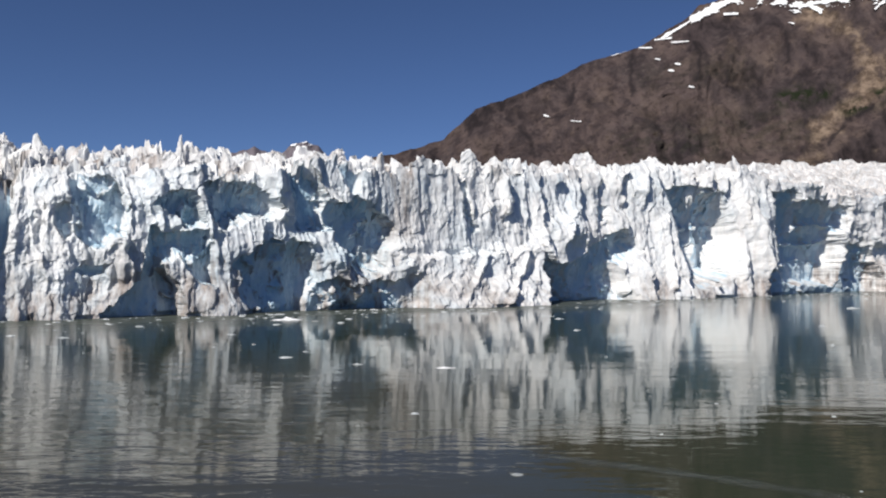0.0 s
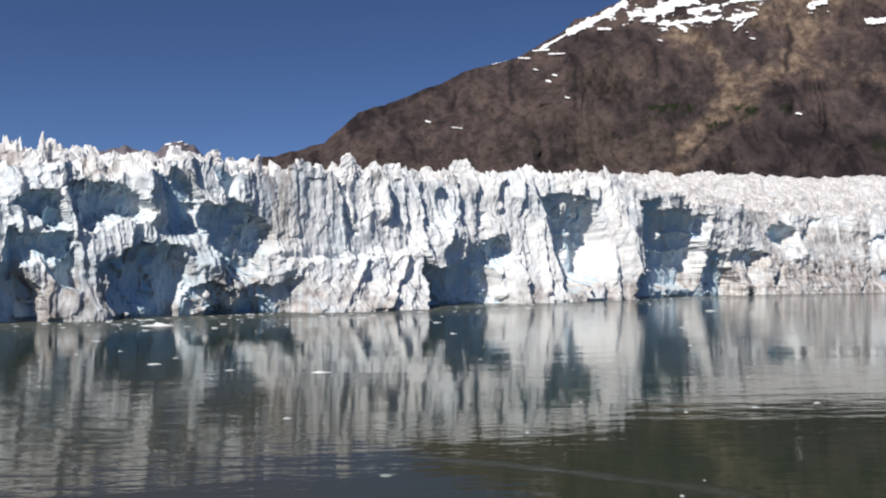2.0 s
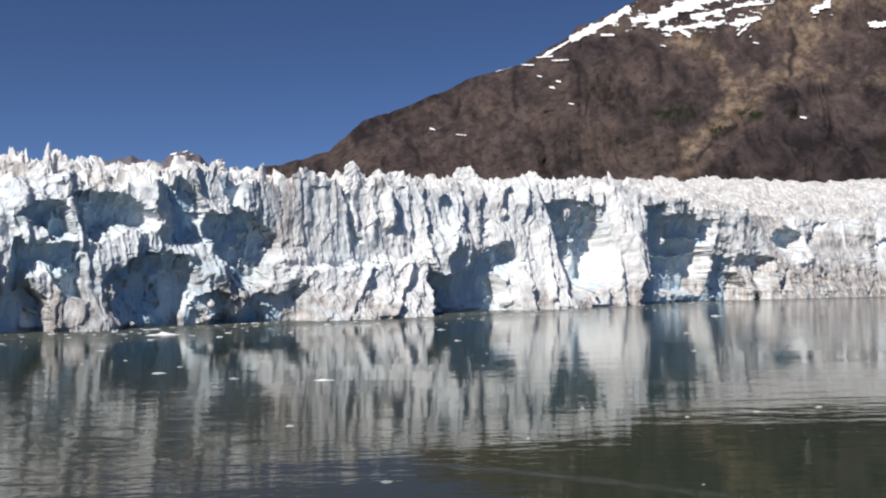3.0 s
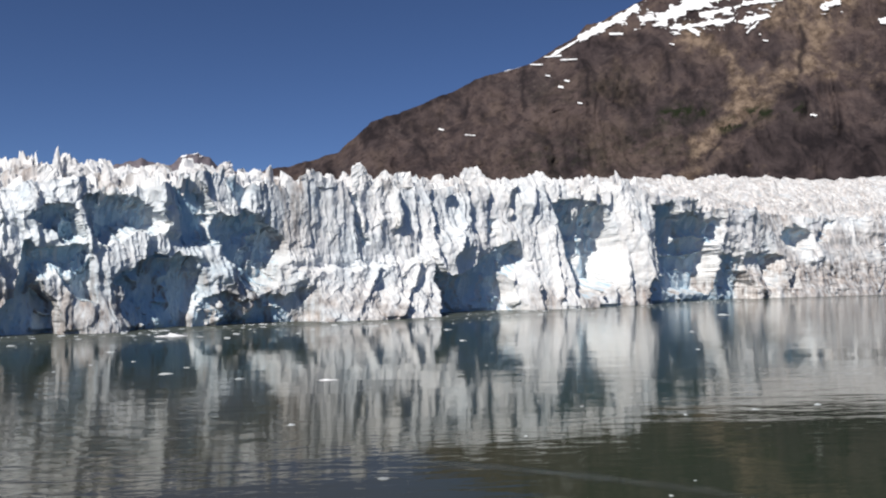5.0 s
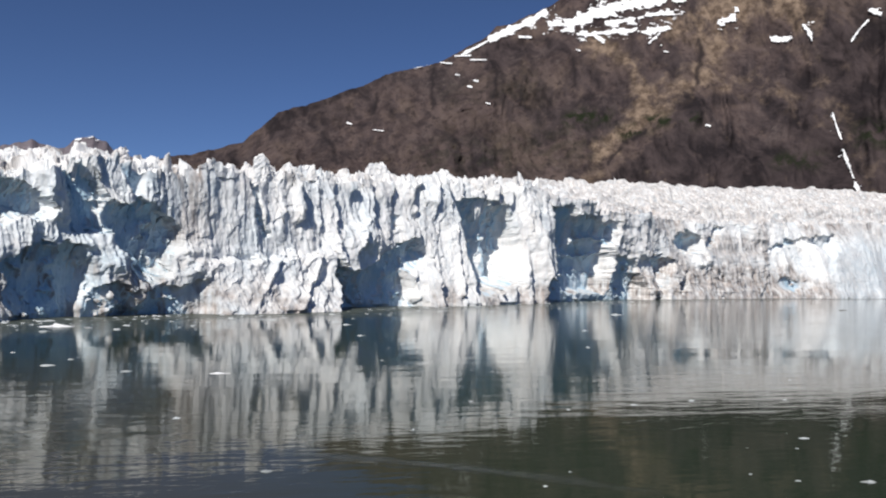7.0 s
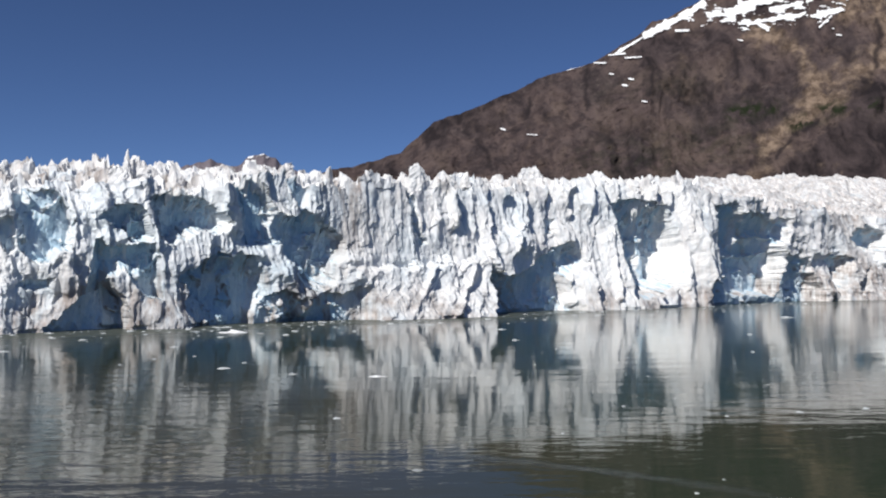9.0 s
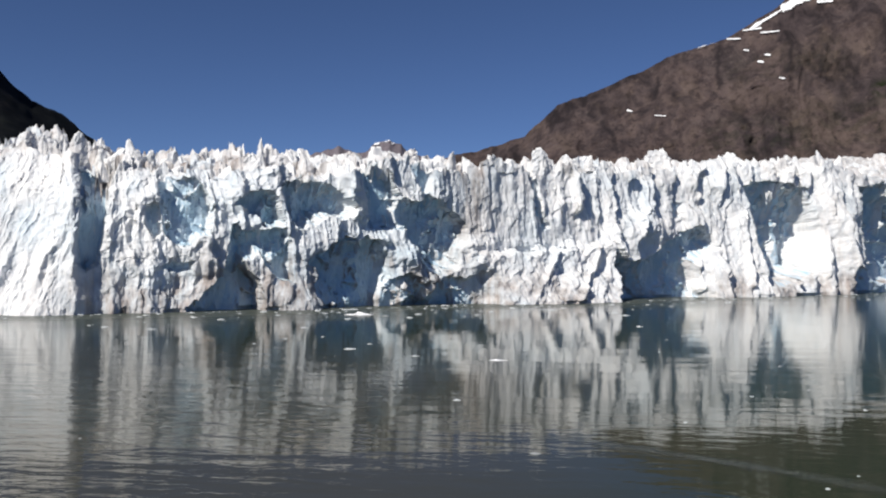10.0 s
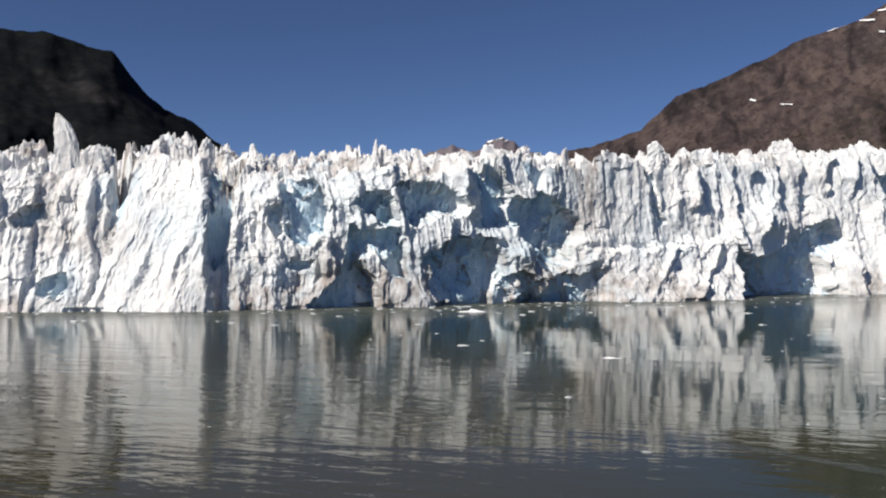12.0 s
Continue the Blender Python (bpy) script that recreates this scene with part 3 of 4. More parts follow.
FD = FD + (0.15 + 0.3 * smooth(650, 750, FS)) * smooth(0.3, 1.2, turned) * smooth(-0.1, 0.5, fbm(FB / 4, FZ / 22, 61, 4))
FD = np.clip(FD, 0, 1) * (1 - 0.8 * far_face) * (1 - 0.93 * fresh_shade)
for name, s0, s1, words in (
        ("ice_tower", -1, 143, "weathered pale ice towers split by clefts"),
        ("ice_buttress", 143, 190, "broad bright white ice buttress"),
        ("ice_cliff", 190, 365, "white ice cliff with deep blue-shaded recesses"),
        ("ice_wall", 365, 482, "silt-streaked upright ice wall above fallen ice"),
        ("pillared_ice_face", 482, 720, "tall bright ice pillars beside dark slots"),
        ("ice_slope", 720, 1290, "grey and beige crumbling ice slope with rubble"),
        ("blue_ice_face", 1290, 9999, "smooth pale blue ice face")):
    c0, c1 = np.searchsorted(COL_S, s0), min(np.searchsorted(COL_S, s1) + 1, len(COL_S))
    cut = slice(max(c0, 0), c1)
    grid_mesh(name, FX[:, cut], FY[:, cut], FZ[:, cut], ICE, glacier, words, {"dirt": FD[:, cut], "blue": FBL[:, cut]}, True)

w = np.concatenate([np.linspace(0, 60, 75), 60 + 340 * np.linspace(0, 1, 62)[1:] ** 1.3])
TS, TW = np.repeat(COL_S[None, :], len(w), 0), np.repeat(w[:, None], len(COL_S), 1)
TZ = icefield_height(TS, TW)
m = smooth(0, 3.0, TW)
TZ = edge[None, :] * (1 - m) + TZ * m
TX, TY = on_front(TS, FB[-1][None, :] * (1 - smooth(0, 60, TW)) + TW + 10 * smooth(0, 60, TW))
TD = np.clip(0.15 + 0.95 * smooth(-0.3, 0.25, fbm(TS / 26, TW / 14, 56, 4)) * smooth(3, 20, TW) * (1 - 0.6 * smooth(400, 450, TS)) , 0, 1)
TD = TD * (1 - 0.55 * smooth(700, 850, TS)) + 0.54 * smooth(700, 850, TS) + np.exp(-((TS - 188) / 7) ** 4 - ((TW - 10) / 12) ** 4)
TD = np.clip(TD, 0, 1)
TB = np.clip(0.3 * smooth(0.1, 0.6, fbm(TS / 20, TW / 20, 57, 3)), 0, 1)
grid_mesh("icefield", TX, TY, TZ, ICE, glacier, "broken crevassed ice surface dusted with brown silt", {"dirt": TD, "blue": TB})


def serac(s, back_by, foot, height, width, lean=0.0, seed=1, label="", fall=None):
    """One ice pinnacle standing on the glacier's edge."""
    rng = np.random.RandomState(seed)
    corners, n, rings = 8, 24, 16
    a8 = np.sort(np.linspace(0, 2 * np.pi, corners, endpoint=False) + 0.5 * (rng.rand(corners) - 0.5))
    reach = 0.55 + 0.7 * rng.rand(corners)
    a = np.linspace(0, 2 * np.pi, n, endpoint=False)
    spread = np.interp(a, np.r_[a8[-1] - 2 * np.pi, a8, a8[0] + 2 * np.pi], np.r_[reach[-1], reach, reach[0]])
    side = 2 * np.pi * rng.rand() if fall is None else fall
    tip = 0.12 if height > 2.2 * width else 0.38 + 0.35 * rng.rand()
    drop = 0.22 * (1 + np.cos(a - side))                          # the top breaks off aslant
    taper = 0.25 + 0.6 * rng.rand()
    back_by = max(back_by, float(np.interp(s, COL_S, FB[-1])) + 0.5 * width)
    cx, cy = on_front(np.array(s), np.array(back_by))
    q = np.linspace(0, 1, rings)[:, None]
    qq = q * (1 - drop * q)
    around, up = np.repeat(3 * np.cos(a)[None, :], rings, 0) + seed, qq * height / 3.0 + 3 * np.sin(a)
    r = width * 0.5 * spread * (tip + (1 - tip) * (1 - q) ** taper) * (0.85 + 0.34 * fbm(around, up, seed, 4, 0.6) + 0.2 * ridged(around * 1.5, up * 1.5, seed + 7, 2))
    z = foot + height * qq + 0.09 * height * q * fbm(around * 1.3, up, seed + 3, 3)
    X, Y = cx + r * np.cos(a) + lean * qq * height, cy + 0.7 * r * np.sin(a)
    verts = np.stack([X, Y, z], -1).reshape(-1, 3).tolist()
    verts.append((cx + lean * 0.7 * height, cy, foot + height * (1 - 0.8 * float(drop.mean()))))
    faces = [(k * n + i, k * n + (i + 1) % n, (k + 1) * n + (i + 1) % n, (k + 1) * n + i) for k in range(rings - 1) for i in range(n)]
    faces += [((rings - 1) * n + i, (rings - 1) * n + (i + 1) % n, rings * n) for i in range(n)] + [tuple(range(n - 1, -1, -1))]
    return raw_mesh("serac", verts, faces, ICE, glacier, label, 0.1 + 0.45 * rng.rand())


# the pinnacles that stand out along the edge
def ice_tower(edges, thick, seed, label):
    """A slab of ice on the edge; edges: (height, left end, right end) from its foot to its top."""
    n, rings = 36, 44
    a = np.linspace(0, 2 * np.pi, n, endpoint=False)[None, :]
    z = np.linspace(edges[0][0], edges[-1][0], rings)[:, None]
    lo, hi = (np.interp(z, [e[0] for e in edges], [e[k] for e in edges]) for k in (1, 2))
    half = (hi - lo) / 2
    c, d = np.cos(a), np.sin(a)
    c, d = np.sign(c) * np.abs(c) ** 0.55, np.sign(d) * np.abs(d) ** 0.55
    rough = 0.9 + 0.3 * fbm(2 * np.cos(a) + 0 * z, z / 9 + 2 * np.sin(a), seed, 4, 0.6) + 0.25 * (ridged(1.5 * np.cos(a) + 0 * z, z / 12 + 1.5 * np.sin(a), seed + 2, 3) - 0.4)
    deep = thick * np.clip(half / float(half.max()), 0.25, 1)
    s = (lo + hi) / 2 + half * c * rough
    back = float(np.interp(edges[0][1], COL_S, FB[-1])) + thick + deep * d * rough
    X, Y = on_front(s, back)
    Z = z + 0.8 * fbm(2 * c + seed, 2 * d + z / 5, seed + 4, 3)
    verts = np.stack([X, Y, Z], -1).reshape(-1, 3).tolist()
    faces = [(k * n + i, k * n + (i + 1) % n, (k + 1) * n + (i + 1) % n, (k + 1) * n + i) for k in range(rings - 1) for i in range(n)]
    faces += [tuple((rings - 1) * n + i for i in range(n)), tuple(range(n - 1, -1, -1))]
    return raw_mesh("serac", verts, faces, ICE, glacier, label, 0.3)


ice_tower([(52, 114.5, 127), (66, 115, 125.5), (72, 114.8, 124.6), (77, 114.2, 123.2), (81, 114.3, 120.5), (84, 114.8, 117.4), (85, 115.3, 116.4)], 3.2, 3, "tall blunt ice tower")
ice_tower([(50, 124, 139.5), (64, 125, 138.4), (68, 125.5, 137.4), (70, 128, 136.2), (71, 129, 135)], 5.0, 5, "square pale ice block")
serac(157, 16, 60, 17, 17, 0.02, 5)
serac(175, 16, 60, 13, 4, 0.0, 7)
serac(267, 38, 64, 16, 7, 0.02, 9, "thin ice needle")
serac(207, 36, 62, 13, 7, 0.0, 11)
serac(427, 18, 68, 19, 11, 0.05, 13)
serac(290, 30, 62, 12, 10, 0.0, 14)
serac(306, 18, 60, 13, 8, 0.06, 17)
serac(457, 24, 72, 13, 16, 0.0, 19)
serac(616, 24, 84, 16, 18, 0.0, 23)
serac(709, 22, 86, 22, 11, 0.0, 26, "square-topped ice tower")
serac(690, 24, 84, 18, 13, 0.0, 29)
serac(361, 22, 68, 9.5, 12, 0.05, 41)
serac(371, 24, 70, 10, 7, 0.02, 43)
serac(381, 24, 70, 8.5, 8, 0.0, 44)
serac(396, 24, 70, 10.5, 6, 0.03, 46)
serac(409, 24, 70, 9, 9, 0.0, 47)
rnd = np.random.RandomState(8)
for k in range(54):
    near_end = k < 36
    s0 = float(70 + 260 * rnd.rand()) if near_end else float(340 + 420 * rnd.rand())
    if 112 < s0 < 162:
        continue
    b0 = float(8 + 46 * rnd.rand())
    tall = float(3 + 8 * rnd.rand() ** 2)
    stout = 0.75 + 0.7 * rnd.rand() if near_end else 1.0 + 0.7 * rnd.rand()
    serac(s0, b0 + 10, float(crest_height(s0) + 0.12 * b0 - 8), tall + 6, float((tall + 2) * stout), float(0.16 * (rnd.rand() - 0.5)), 100 + k)


# ---------- mountains ----------
def ridge_profile(points, a, rough, seed):
    el = np.interp(a, [p[0] for p in points], [p[1] for p in points])
    return el + rough * fbm(a / 1.6, a * 0, seed, 5, 0.6)


class Slope:
    """A mountainside seen from the fjord: bearing a in degrees, share q of the way from foot to ridge."""
    def __init__(self, ridge, foot, near, far, rough, seed, gully, broad=False):
        self.broad = broad                                      # a broad back: the ridge's steps fade below it
        self.ridge, self.foot, self.near, self.far, self.rough, self.seed, self.gully = ridge, foot, near, far, rough, seed, gully

    def top(self, a):
        return ridge_profile(self.ridge, a, self.rough, self.seed)

    def place(self, a, q):
        top = self.top(a)
        if self.broad:
            soft = sum(ridge_profile(self.ridge, a + d - 2.5 * (1 - q), 0, self.seed) for d in np.linspace(-4, 4, 9)) / 9
            top = soft + (top - soft) * np.clip(q, 0, 1) ** 6
        el = np.radians(self.foot + q * (top - self.foot))
        wig = 2.2 * fbm(a / 5 + 3, q * 2, self.seed + 3, 3)
        g = 0.45 - ridged((a + wig + 2.5 * q) / 3.2, q * 2.0, self.seed + 4, 4, 0.5, 0.10)
        r = self.near + (self.far - self.near) * q ** 1.25 + self.gully * g * (0.25 + 0.75 * np.sin(np.pi * np.clip(q, 0, 1))) * 1.6
        r = r + self.gully * 0.12 * fbm(a / 1.1, q * 12, self.seed + 9, 4, 0.6) + self.gully * 0.08 * fbm(a / 2.5 - 6 * q, q * 22 + a / 3, self.seed + 15, 3, 0.6)
        if self.broad:
            r = r + 150 * fbm(a / 5 + 1.4 * q, q * 2.2 - a / 9, self.seed + 30, 4, 0.5)
        r = r + self.gully * 0.20 * (0.45 - ridged((a * 0.8 + q * 5) / 1.7, q * 7 - a / 4, self.seed + 21, 4, 0.55, 0.06)) * np.sin(np.pi * np.clip(q, 0, 1)) ** 0.5
        ar = np.radians(a)
        return r * np.sin(ar), r * np.cos(ar), 22 + r * np.tan(el)


def mountain_mesh(name, slope, a0, a1, na, nq, material, parent, label, masks=None):
    A, Q = np.meshgrid(np.linspace(a0, a1, na), np.linspace(0, 1, nq))
    X, Y, Z = slope.place(A, Q)
    # the far side falls away behind the ridge
    rx, ry, rz = X[-1], Y[-1], Z[-1]
    X = np.vstack([X] + [rx * f for f in (1.08, 1.2, 1.3)])
    Y = np.vstack([Y] + [ry * f for f in (1.08, 1.2, 1.3)])
    Z = np.vstack([Z] + [rz * f for f in (0.8, 0.4, 0.0)])
    A, Q = np.vstack([A] + [A[-1]] * 3), np.vstack([Q] + [Q[-1]] * 3)
    return grid_mesh(name, X, Y, Z, material, parent, label, {k: f(A, Q) for k, f in (masks or {}).items()}, True)


big_mountain = tagged(new("mountain"), "steep brown rocky mountain with snow patches behind the glacier", "mountain")
RIGHT = Slope([(-8, 6.6), (-3, 7.7), (0, 8.6), (1.2, 9.8), (2.2, 10.8), (4.2, 11.3), (5.5, 11.8), (6.7, 12.4), (8.6, 13.05), (10.2, 13.75), (13.4, 14.6), (14.9, 15.3), (16.7, 16.4), (17.3, 17.0), (18.3, 17.1), (20.0, 17.8), (21.6, 18.6), (24, 20.0), (30, 22.5),
               (38, 24), (48, 25), (60, 22)], 1.5, 2250, 3250, 0.22, 61, 130)


def near_line(A, E, points, wide):
    """1 on a line of (bearing, elevation) points, fading over `wide` degrees."""
    best = np.full(A.shape, 1e9)
    for (a0, e0), (a1, e1) in zip(points, points[1:]):
        t = np.clip(((A - a0) * (a1 - a0) + (E - e0) * (e1 - e0)) / ((a1 - a0) ** 2 + (e1 - e0) ** 2), 0, 1)
        best = np.minimum(best, np.hypot(A - a0 - t * (a1 - a0), E - e0 - t * (e1 - e0)))
    return np.exp(-(best / wide) ** 2)


def right_rise(A, Q):
    return 1.5 + Q * (RIGHT.top(A) - 1.5) + 0.5 * fbm(A / 1.5, Q * 12, 97, 4, 0.6)


def right_scree(A, Q):
    """Tan rubble: a long chute that two branches feed, the high shoulder and the fan below the gully."""
    E = right_rise(A, Q)
    chute = near_line(A, E, [(24.0, 16.0), (26.3, 14.6), (27.8, 12.3), (27.6, 11.0), (25.9, 9.9), (24.6, 8.6), (24.1, 7.0)], 0.7 + 0.35 * fbm(A / 2, E / 2, 96, 2))
    side = 0.9 * near_line(A, E, [(33.2, 16.7), (31.5, 13.9), (28.9, 12.1), (27.6, 11.0)], 1.0)
    shoulder = 0.9 * near_line(A, E, [(29.2, 16.4), (33.2, 17.5), (36.7, 17.4), (37.7, 16.6)], 1.1)
    band = 0.4 * near_line(A, E, [(31.8, 12.8), (34.3, 12.7), (36.7, 11.8), (38.7, 10.1)], 0.6)
    fan = 0.35 * near_line(A, E, [(37.0, 17.0), (37.7, 14.5), (38.7, 12.0), (40.0, 9.9), (41.0, 7.7), (41.4, 5.5)], 0.55)
    return smooth(0.15, 0.95, chute + side + shoulder + band + fan + 0.65 * fbm(A / 0.8, E / 0.7, 98, 5, 0.65))


def right_green(A, Q):
    E = right_rise(A, Q)
    scrub = 0.32 * near_line(A, E, [(13, 8.0), (19, 8.6), (23, 9.0)], 1.7) + 0.2 * near_line(A, E, [(14, 12.3), (20, 13.0)], 1.2)
    return np.clip(scrub + near_line(A, E, [(22.5, 10.7), (23.6, 11.1), (25.0, 10.9)], 0.5) + near_line(A, E, [(26.3, 9.9), (28.4, 10.6), (30.8, 10.5)], 0.45)
                   + 0.8 * near_line(A, E, [(36.1, 7.8), (38.4, 7.7)], 0.5) + 0.9 * near_line(A, E, [(41.3, 9.1), (44, 8.4)], 0.9), 0, 1)


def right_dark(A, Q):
    """Bands of darker purple-grey rock, and shade painted into the gullies."""
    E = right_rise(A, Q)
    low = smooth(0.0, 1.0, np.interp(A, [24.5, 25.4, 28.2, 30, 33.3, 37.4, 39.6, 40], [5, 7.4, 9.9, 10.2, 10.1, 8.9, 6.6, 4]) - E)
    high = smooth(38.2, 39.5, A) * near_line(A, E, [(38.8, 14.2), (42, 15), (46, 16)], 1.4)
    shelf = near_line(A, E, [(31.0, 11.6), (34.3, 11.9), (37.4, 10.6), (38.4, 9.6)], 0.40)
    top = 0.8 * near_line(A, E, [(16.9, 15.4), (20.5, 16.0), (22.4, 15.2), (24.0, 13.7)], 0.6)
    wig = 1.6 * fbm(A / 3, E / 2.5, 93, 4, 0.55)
    ravine_shade = 1 - ridged((A + 0.55 * E + wig) / 2.3, E / 6 + 0.2 * wig, 92, 3, 0.5, 0.01)
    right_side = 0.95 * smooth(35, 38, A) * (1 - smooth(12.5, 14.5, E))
    return smooth(0.2, 0.9, 0.35 * fbm(A / 0.9, E / 0.8, 99, 4, 0.6) + 0.75 * smooth(0.45, 0.85, ravine_shade) + 1.1 * low + high + shelf + top + right_side)


def right_cleft_shade(A, Q):
    """Narrow clefts that run down the rock, their shade drawn as dark lines."""
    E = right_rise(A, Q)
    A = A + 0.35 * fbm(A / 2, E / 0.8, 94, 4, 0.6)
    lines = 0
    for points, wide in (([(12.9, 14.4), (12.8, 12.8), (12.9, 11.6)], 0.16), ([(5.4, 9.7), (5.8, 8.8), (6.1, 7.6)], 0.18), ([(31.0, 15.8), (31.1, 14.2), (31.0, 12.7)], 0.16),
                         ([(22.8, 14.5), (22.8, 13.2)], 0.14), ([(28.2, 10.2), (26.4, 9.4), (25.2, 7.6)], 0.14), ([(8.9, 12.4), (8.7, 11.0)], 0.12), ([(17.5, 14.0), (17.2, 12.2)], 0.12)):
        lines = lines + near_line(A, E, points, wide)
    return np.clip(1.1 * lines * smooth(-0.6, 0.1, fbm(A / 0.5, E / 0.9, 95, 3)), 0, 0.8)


mountain_mesh("rock_face", RIGHT, -9, 60, 700, 260, ROCK, big_mountain, "brown fissured rock with tan scree", {"scree": right_scree, "green": right_green, "dark": right_dark, "cleft_shade": right_cleft_shade})


def snow_bank(points, wide, seed, rag=1.0, label="patch of old snow on the rock"):
    """Old snow lying on the rock along a line of (bearing, elevation) points, `wide` degrees across, frayed by rock ribs."""
    a0, a1 = min(p[0] for p in points) - wide, max(p[0] for p in points) + wide
    e0, e1 = min(p[1] for p in points) - wide, max(p[1] for p in points) + wide
    step = max(0.022, wide / 26)
    A, E = np.meshgrid(np.arange(a0, a1, step), np.arange(e0, e1, step))
    top = RIGHT.top(A)
    Q = np.clip((E - 1.5) / (top - 1.5), 0, 0.999)
    X, Y, Z = RIGHT.place(A, Q)
    ribs = ridged(A / 0.75 + 0.5 * E + seed, E / 0.5 + 0.3 * A, 200 + seed, 4, 0.6, 0.002) - 0.5
    worn = 0.9 * fbm(A / 0.9 + seed, E / 0.35, 230 + seed, 5, 0.62) + 0.35 * fbm(A / (0.6 * wide) + seed, E / (0.4 * wide), 260 + seed, 3)
    f = near_line(A, E, points, (0.62 if wide > 0.4 else 0.42) * wide) - 0.5 + rag * (0.7 * ribs + worn)
    keep = (f[:-1, :-1] > 0) & (E[:-1, :-1] < top[:-1, :-1])
    k = 1 - 9.0 / np.hypot(X, Y)
    if keep.sum() > 3:
        grid_mesh("snow_patch", X * k, Y * k, 22 + (Z - 22) * k + 2, SNOW, big_mountain, label, keep=keep)


snow_bank([(14.9, 15.05), (16.0, 15.6), (17.0, 16.15)], 0.2, 18, 0.7)
snow_bank([(16.9, 16.1), (18.3, 16.7), (19.9, 17.4), (20.6, 17.7)], 0.42, 1, 0.7, "long snow bank below the ridge")
snow_bank([(21.2, 17.0), (22.2, 16.7), (23.6, 17.4), (25.3, 17.9)], 0.75, 2, 1.1, "broad snow field between rock ribs")
snow_bank([(25.3, 17.9), (26.2, 18.1), (27.8, 18.2), (29.6, 18.4)], 0.6, 3, 1.5)
snow_bank([(23.0, 16.3), (24.4, 16.3), (25.9, 16.5), (28.1, 16.3), (29.0, 16.5)], 0.40, 4, 1.4)
snow_bank([(24.9, 17.0), (26.3, 17.1), (27.8, 17.4), (29.3, 17.4)], 0.34, 5, 1.4)
snow_bank([(24.0, 16.4), (24.7, 15.8)], 0.26, 6)
snow_bank([(27.8, 15.6), (28.5, 16.2)], 0.2, 7)
snow_bank([(32.4, 16.6), (32.9, 16.7), (33.4, 17.2)], 0.42, 8)
snow_bank([(35.5, 15.45), (36.0, 15.25), (36.7, 15.3)], 0.34, 9, 0.9)
snow_bank([(37.5, 16.0), (37.8, 15.7), (38.0, 15.1)], 0.2, 10)
snow_bank([(40.3, 14.8), (40.7, 15.4), (41.2, 15.9)], 0.15, 11, 0.7)
snow_bank([(41.3, 16.5), (41.9, 16.2)], 0.3, 12)
snow_bank([(18.9, 16.25), (19.7, 16.2)], 0.26, 13, 0.5)
snow_bank([(14.4, 14.95), (15.5, 15.0)], 0.11, 14, 0.6)
snow_bank([(15.5, 14.72), (16.6, 14.72)], 0.11, 15, 0.6)
snow_bank([(13.4, 14.5), (14.2, 14.45)], 0.11, 16, 0.6)
snow_bank([(11.6, 14.1), (12.7, 14.4)], 0.11, 17, 0.6)
for k, (a, el) in enumerate([(14.6, 13.7), (15.5, 12.9), (16.8, 11.8), (7.1, 10.2), (31.7, 10.1), (23.0, 15.3), (15.9, 13.3), (28.9, 15.0)]):
    snow_bank([(a - 0.14, el + 0.04), (a + 0.14, el - 0.03)], 0.12, 30 + k, 0.8)
snow_bank([(8.8, 9.83), (9.5, 9.78)], 0.09, 41, 0.6)
snow_bank([(39.25, 10.5), (39.5, 9.6), (39.75, 8.9)], 0.13, 42, 0.9, "narrow tongue of old snow in a gully")
snow_bank([(39.85, 8.2), (40.1, 7.5), (40.3, 6.9), (40.75, 5.6)], 0.24, 43, 0.9, "narrow tongue of old snow in a gully")

dark_mountain = tagged(new("mountain"), "dark shaded mountain shoulder beside the glacier", "mountain")
LEFT = Slope([(-75, 13), (-55, 14.5), (-44, 13.8), (-41, 13.9), (-39.2, 13.95), (-37.4, 13.5), (-35.7, 13.1), (-35.1, 12.4), (-34.6, 11.7), (-33.6, 10.7), (-32.5, 9.8), (-30.7, 9.1), (-29.6, 8.2), (-28.5, 7.4), (-25, 5.4), (-22, 3.5)],
             1.0, 1000, 2300, 0.22, 81, 22, True)


def left_bare(A, Q):
    """Strips of bare rock between thickets that are darkened for shade."""
    E = 1.0 + Q * (LEFT.top(A) - 1.0)
    return np.clip(near_line(A, E, [(-39.6, 11.2), (-38.1, 11.3), (-36.5, 10.6), (-35.0, 10.2), (-34.0, 9.6)], 0.7) + 0.6 * near_line(A, E, [(-42, 8.6), (-38.5, 8.4)], 0.5), 0, 1)


mountain_mesh("rock_face", LEFT, -75, -22, 380, 140, DARK_ROCK, dark_mountain, "near-black forested rock slope, shade put into its colour", {"bare": left_bare})

far_peak = tagged(new("mountain"), "distant brown peaks streaked with snow", "mountain")
FAR = Slope([(-20, 5.5), (-15.4, 7.2), (-14.0, 7.7), (-13.0, 7.95), (-11.9, 7.5), (-11.1, 7.7), (-10.3, 8.2), (-9.5, 8.35), (-8.7, 8.0), (-8.0, 7.3), (-5, 6.5), (-2, 6)],
            3.0, 3300, 4300, 0.34, 91, 90)
mountain_mesh("rock_face", FAR, -20, -2, 260, 50, HAZED_ROCK, far_peak, "")


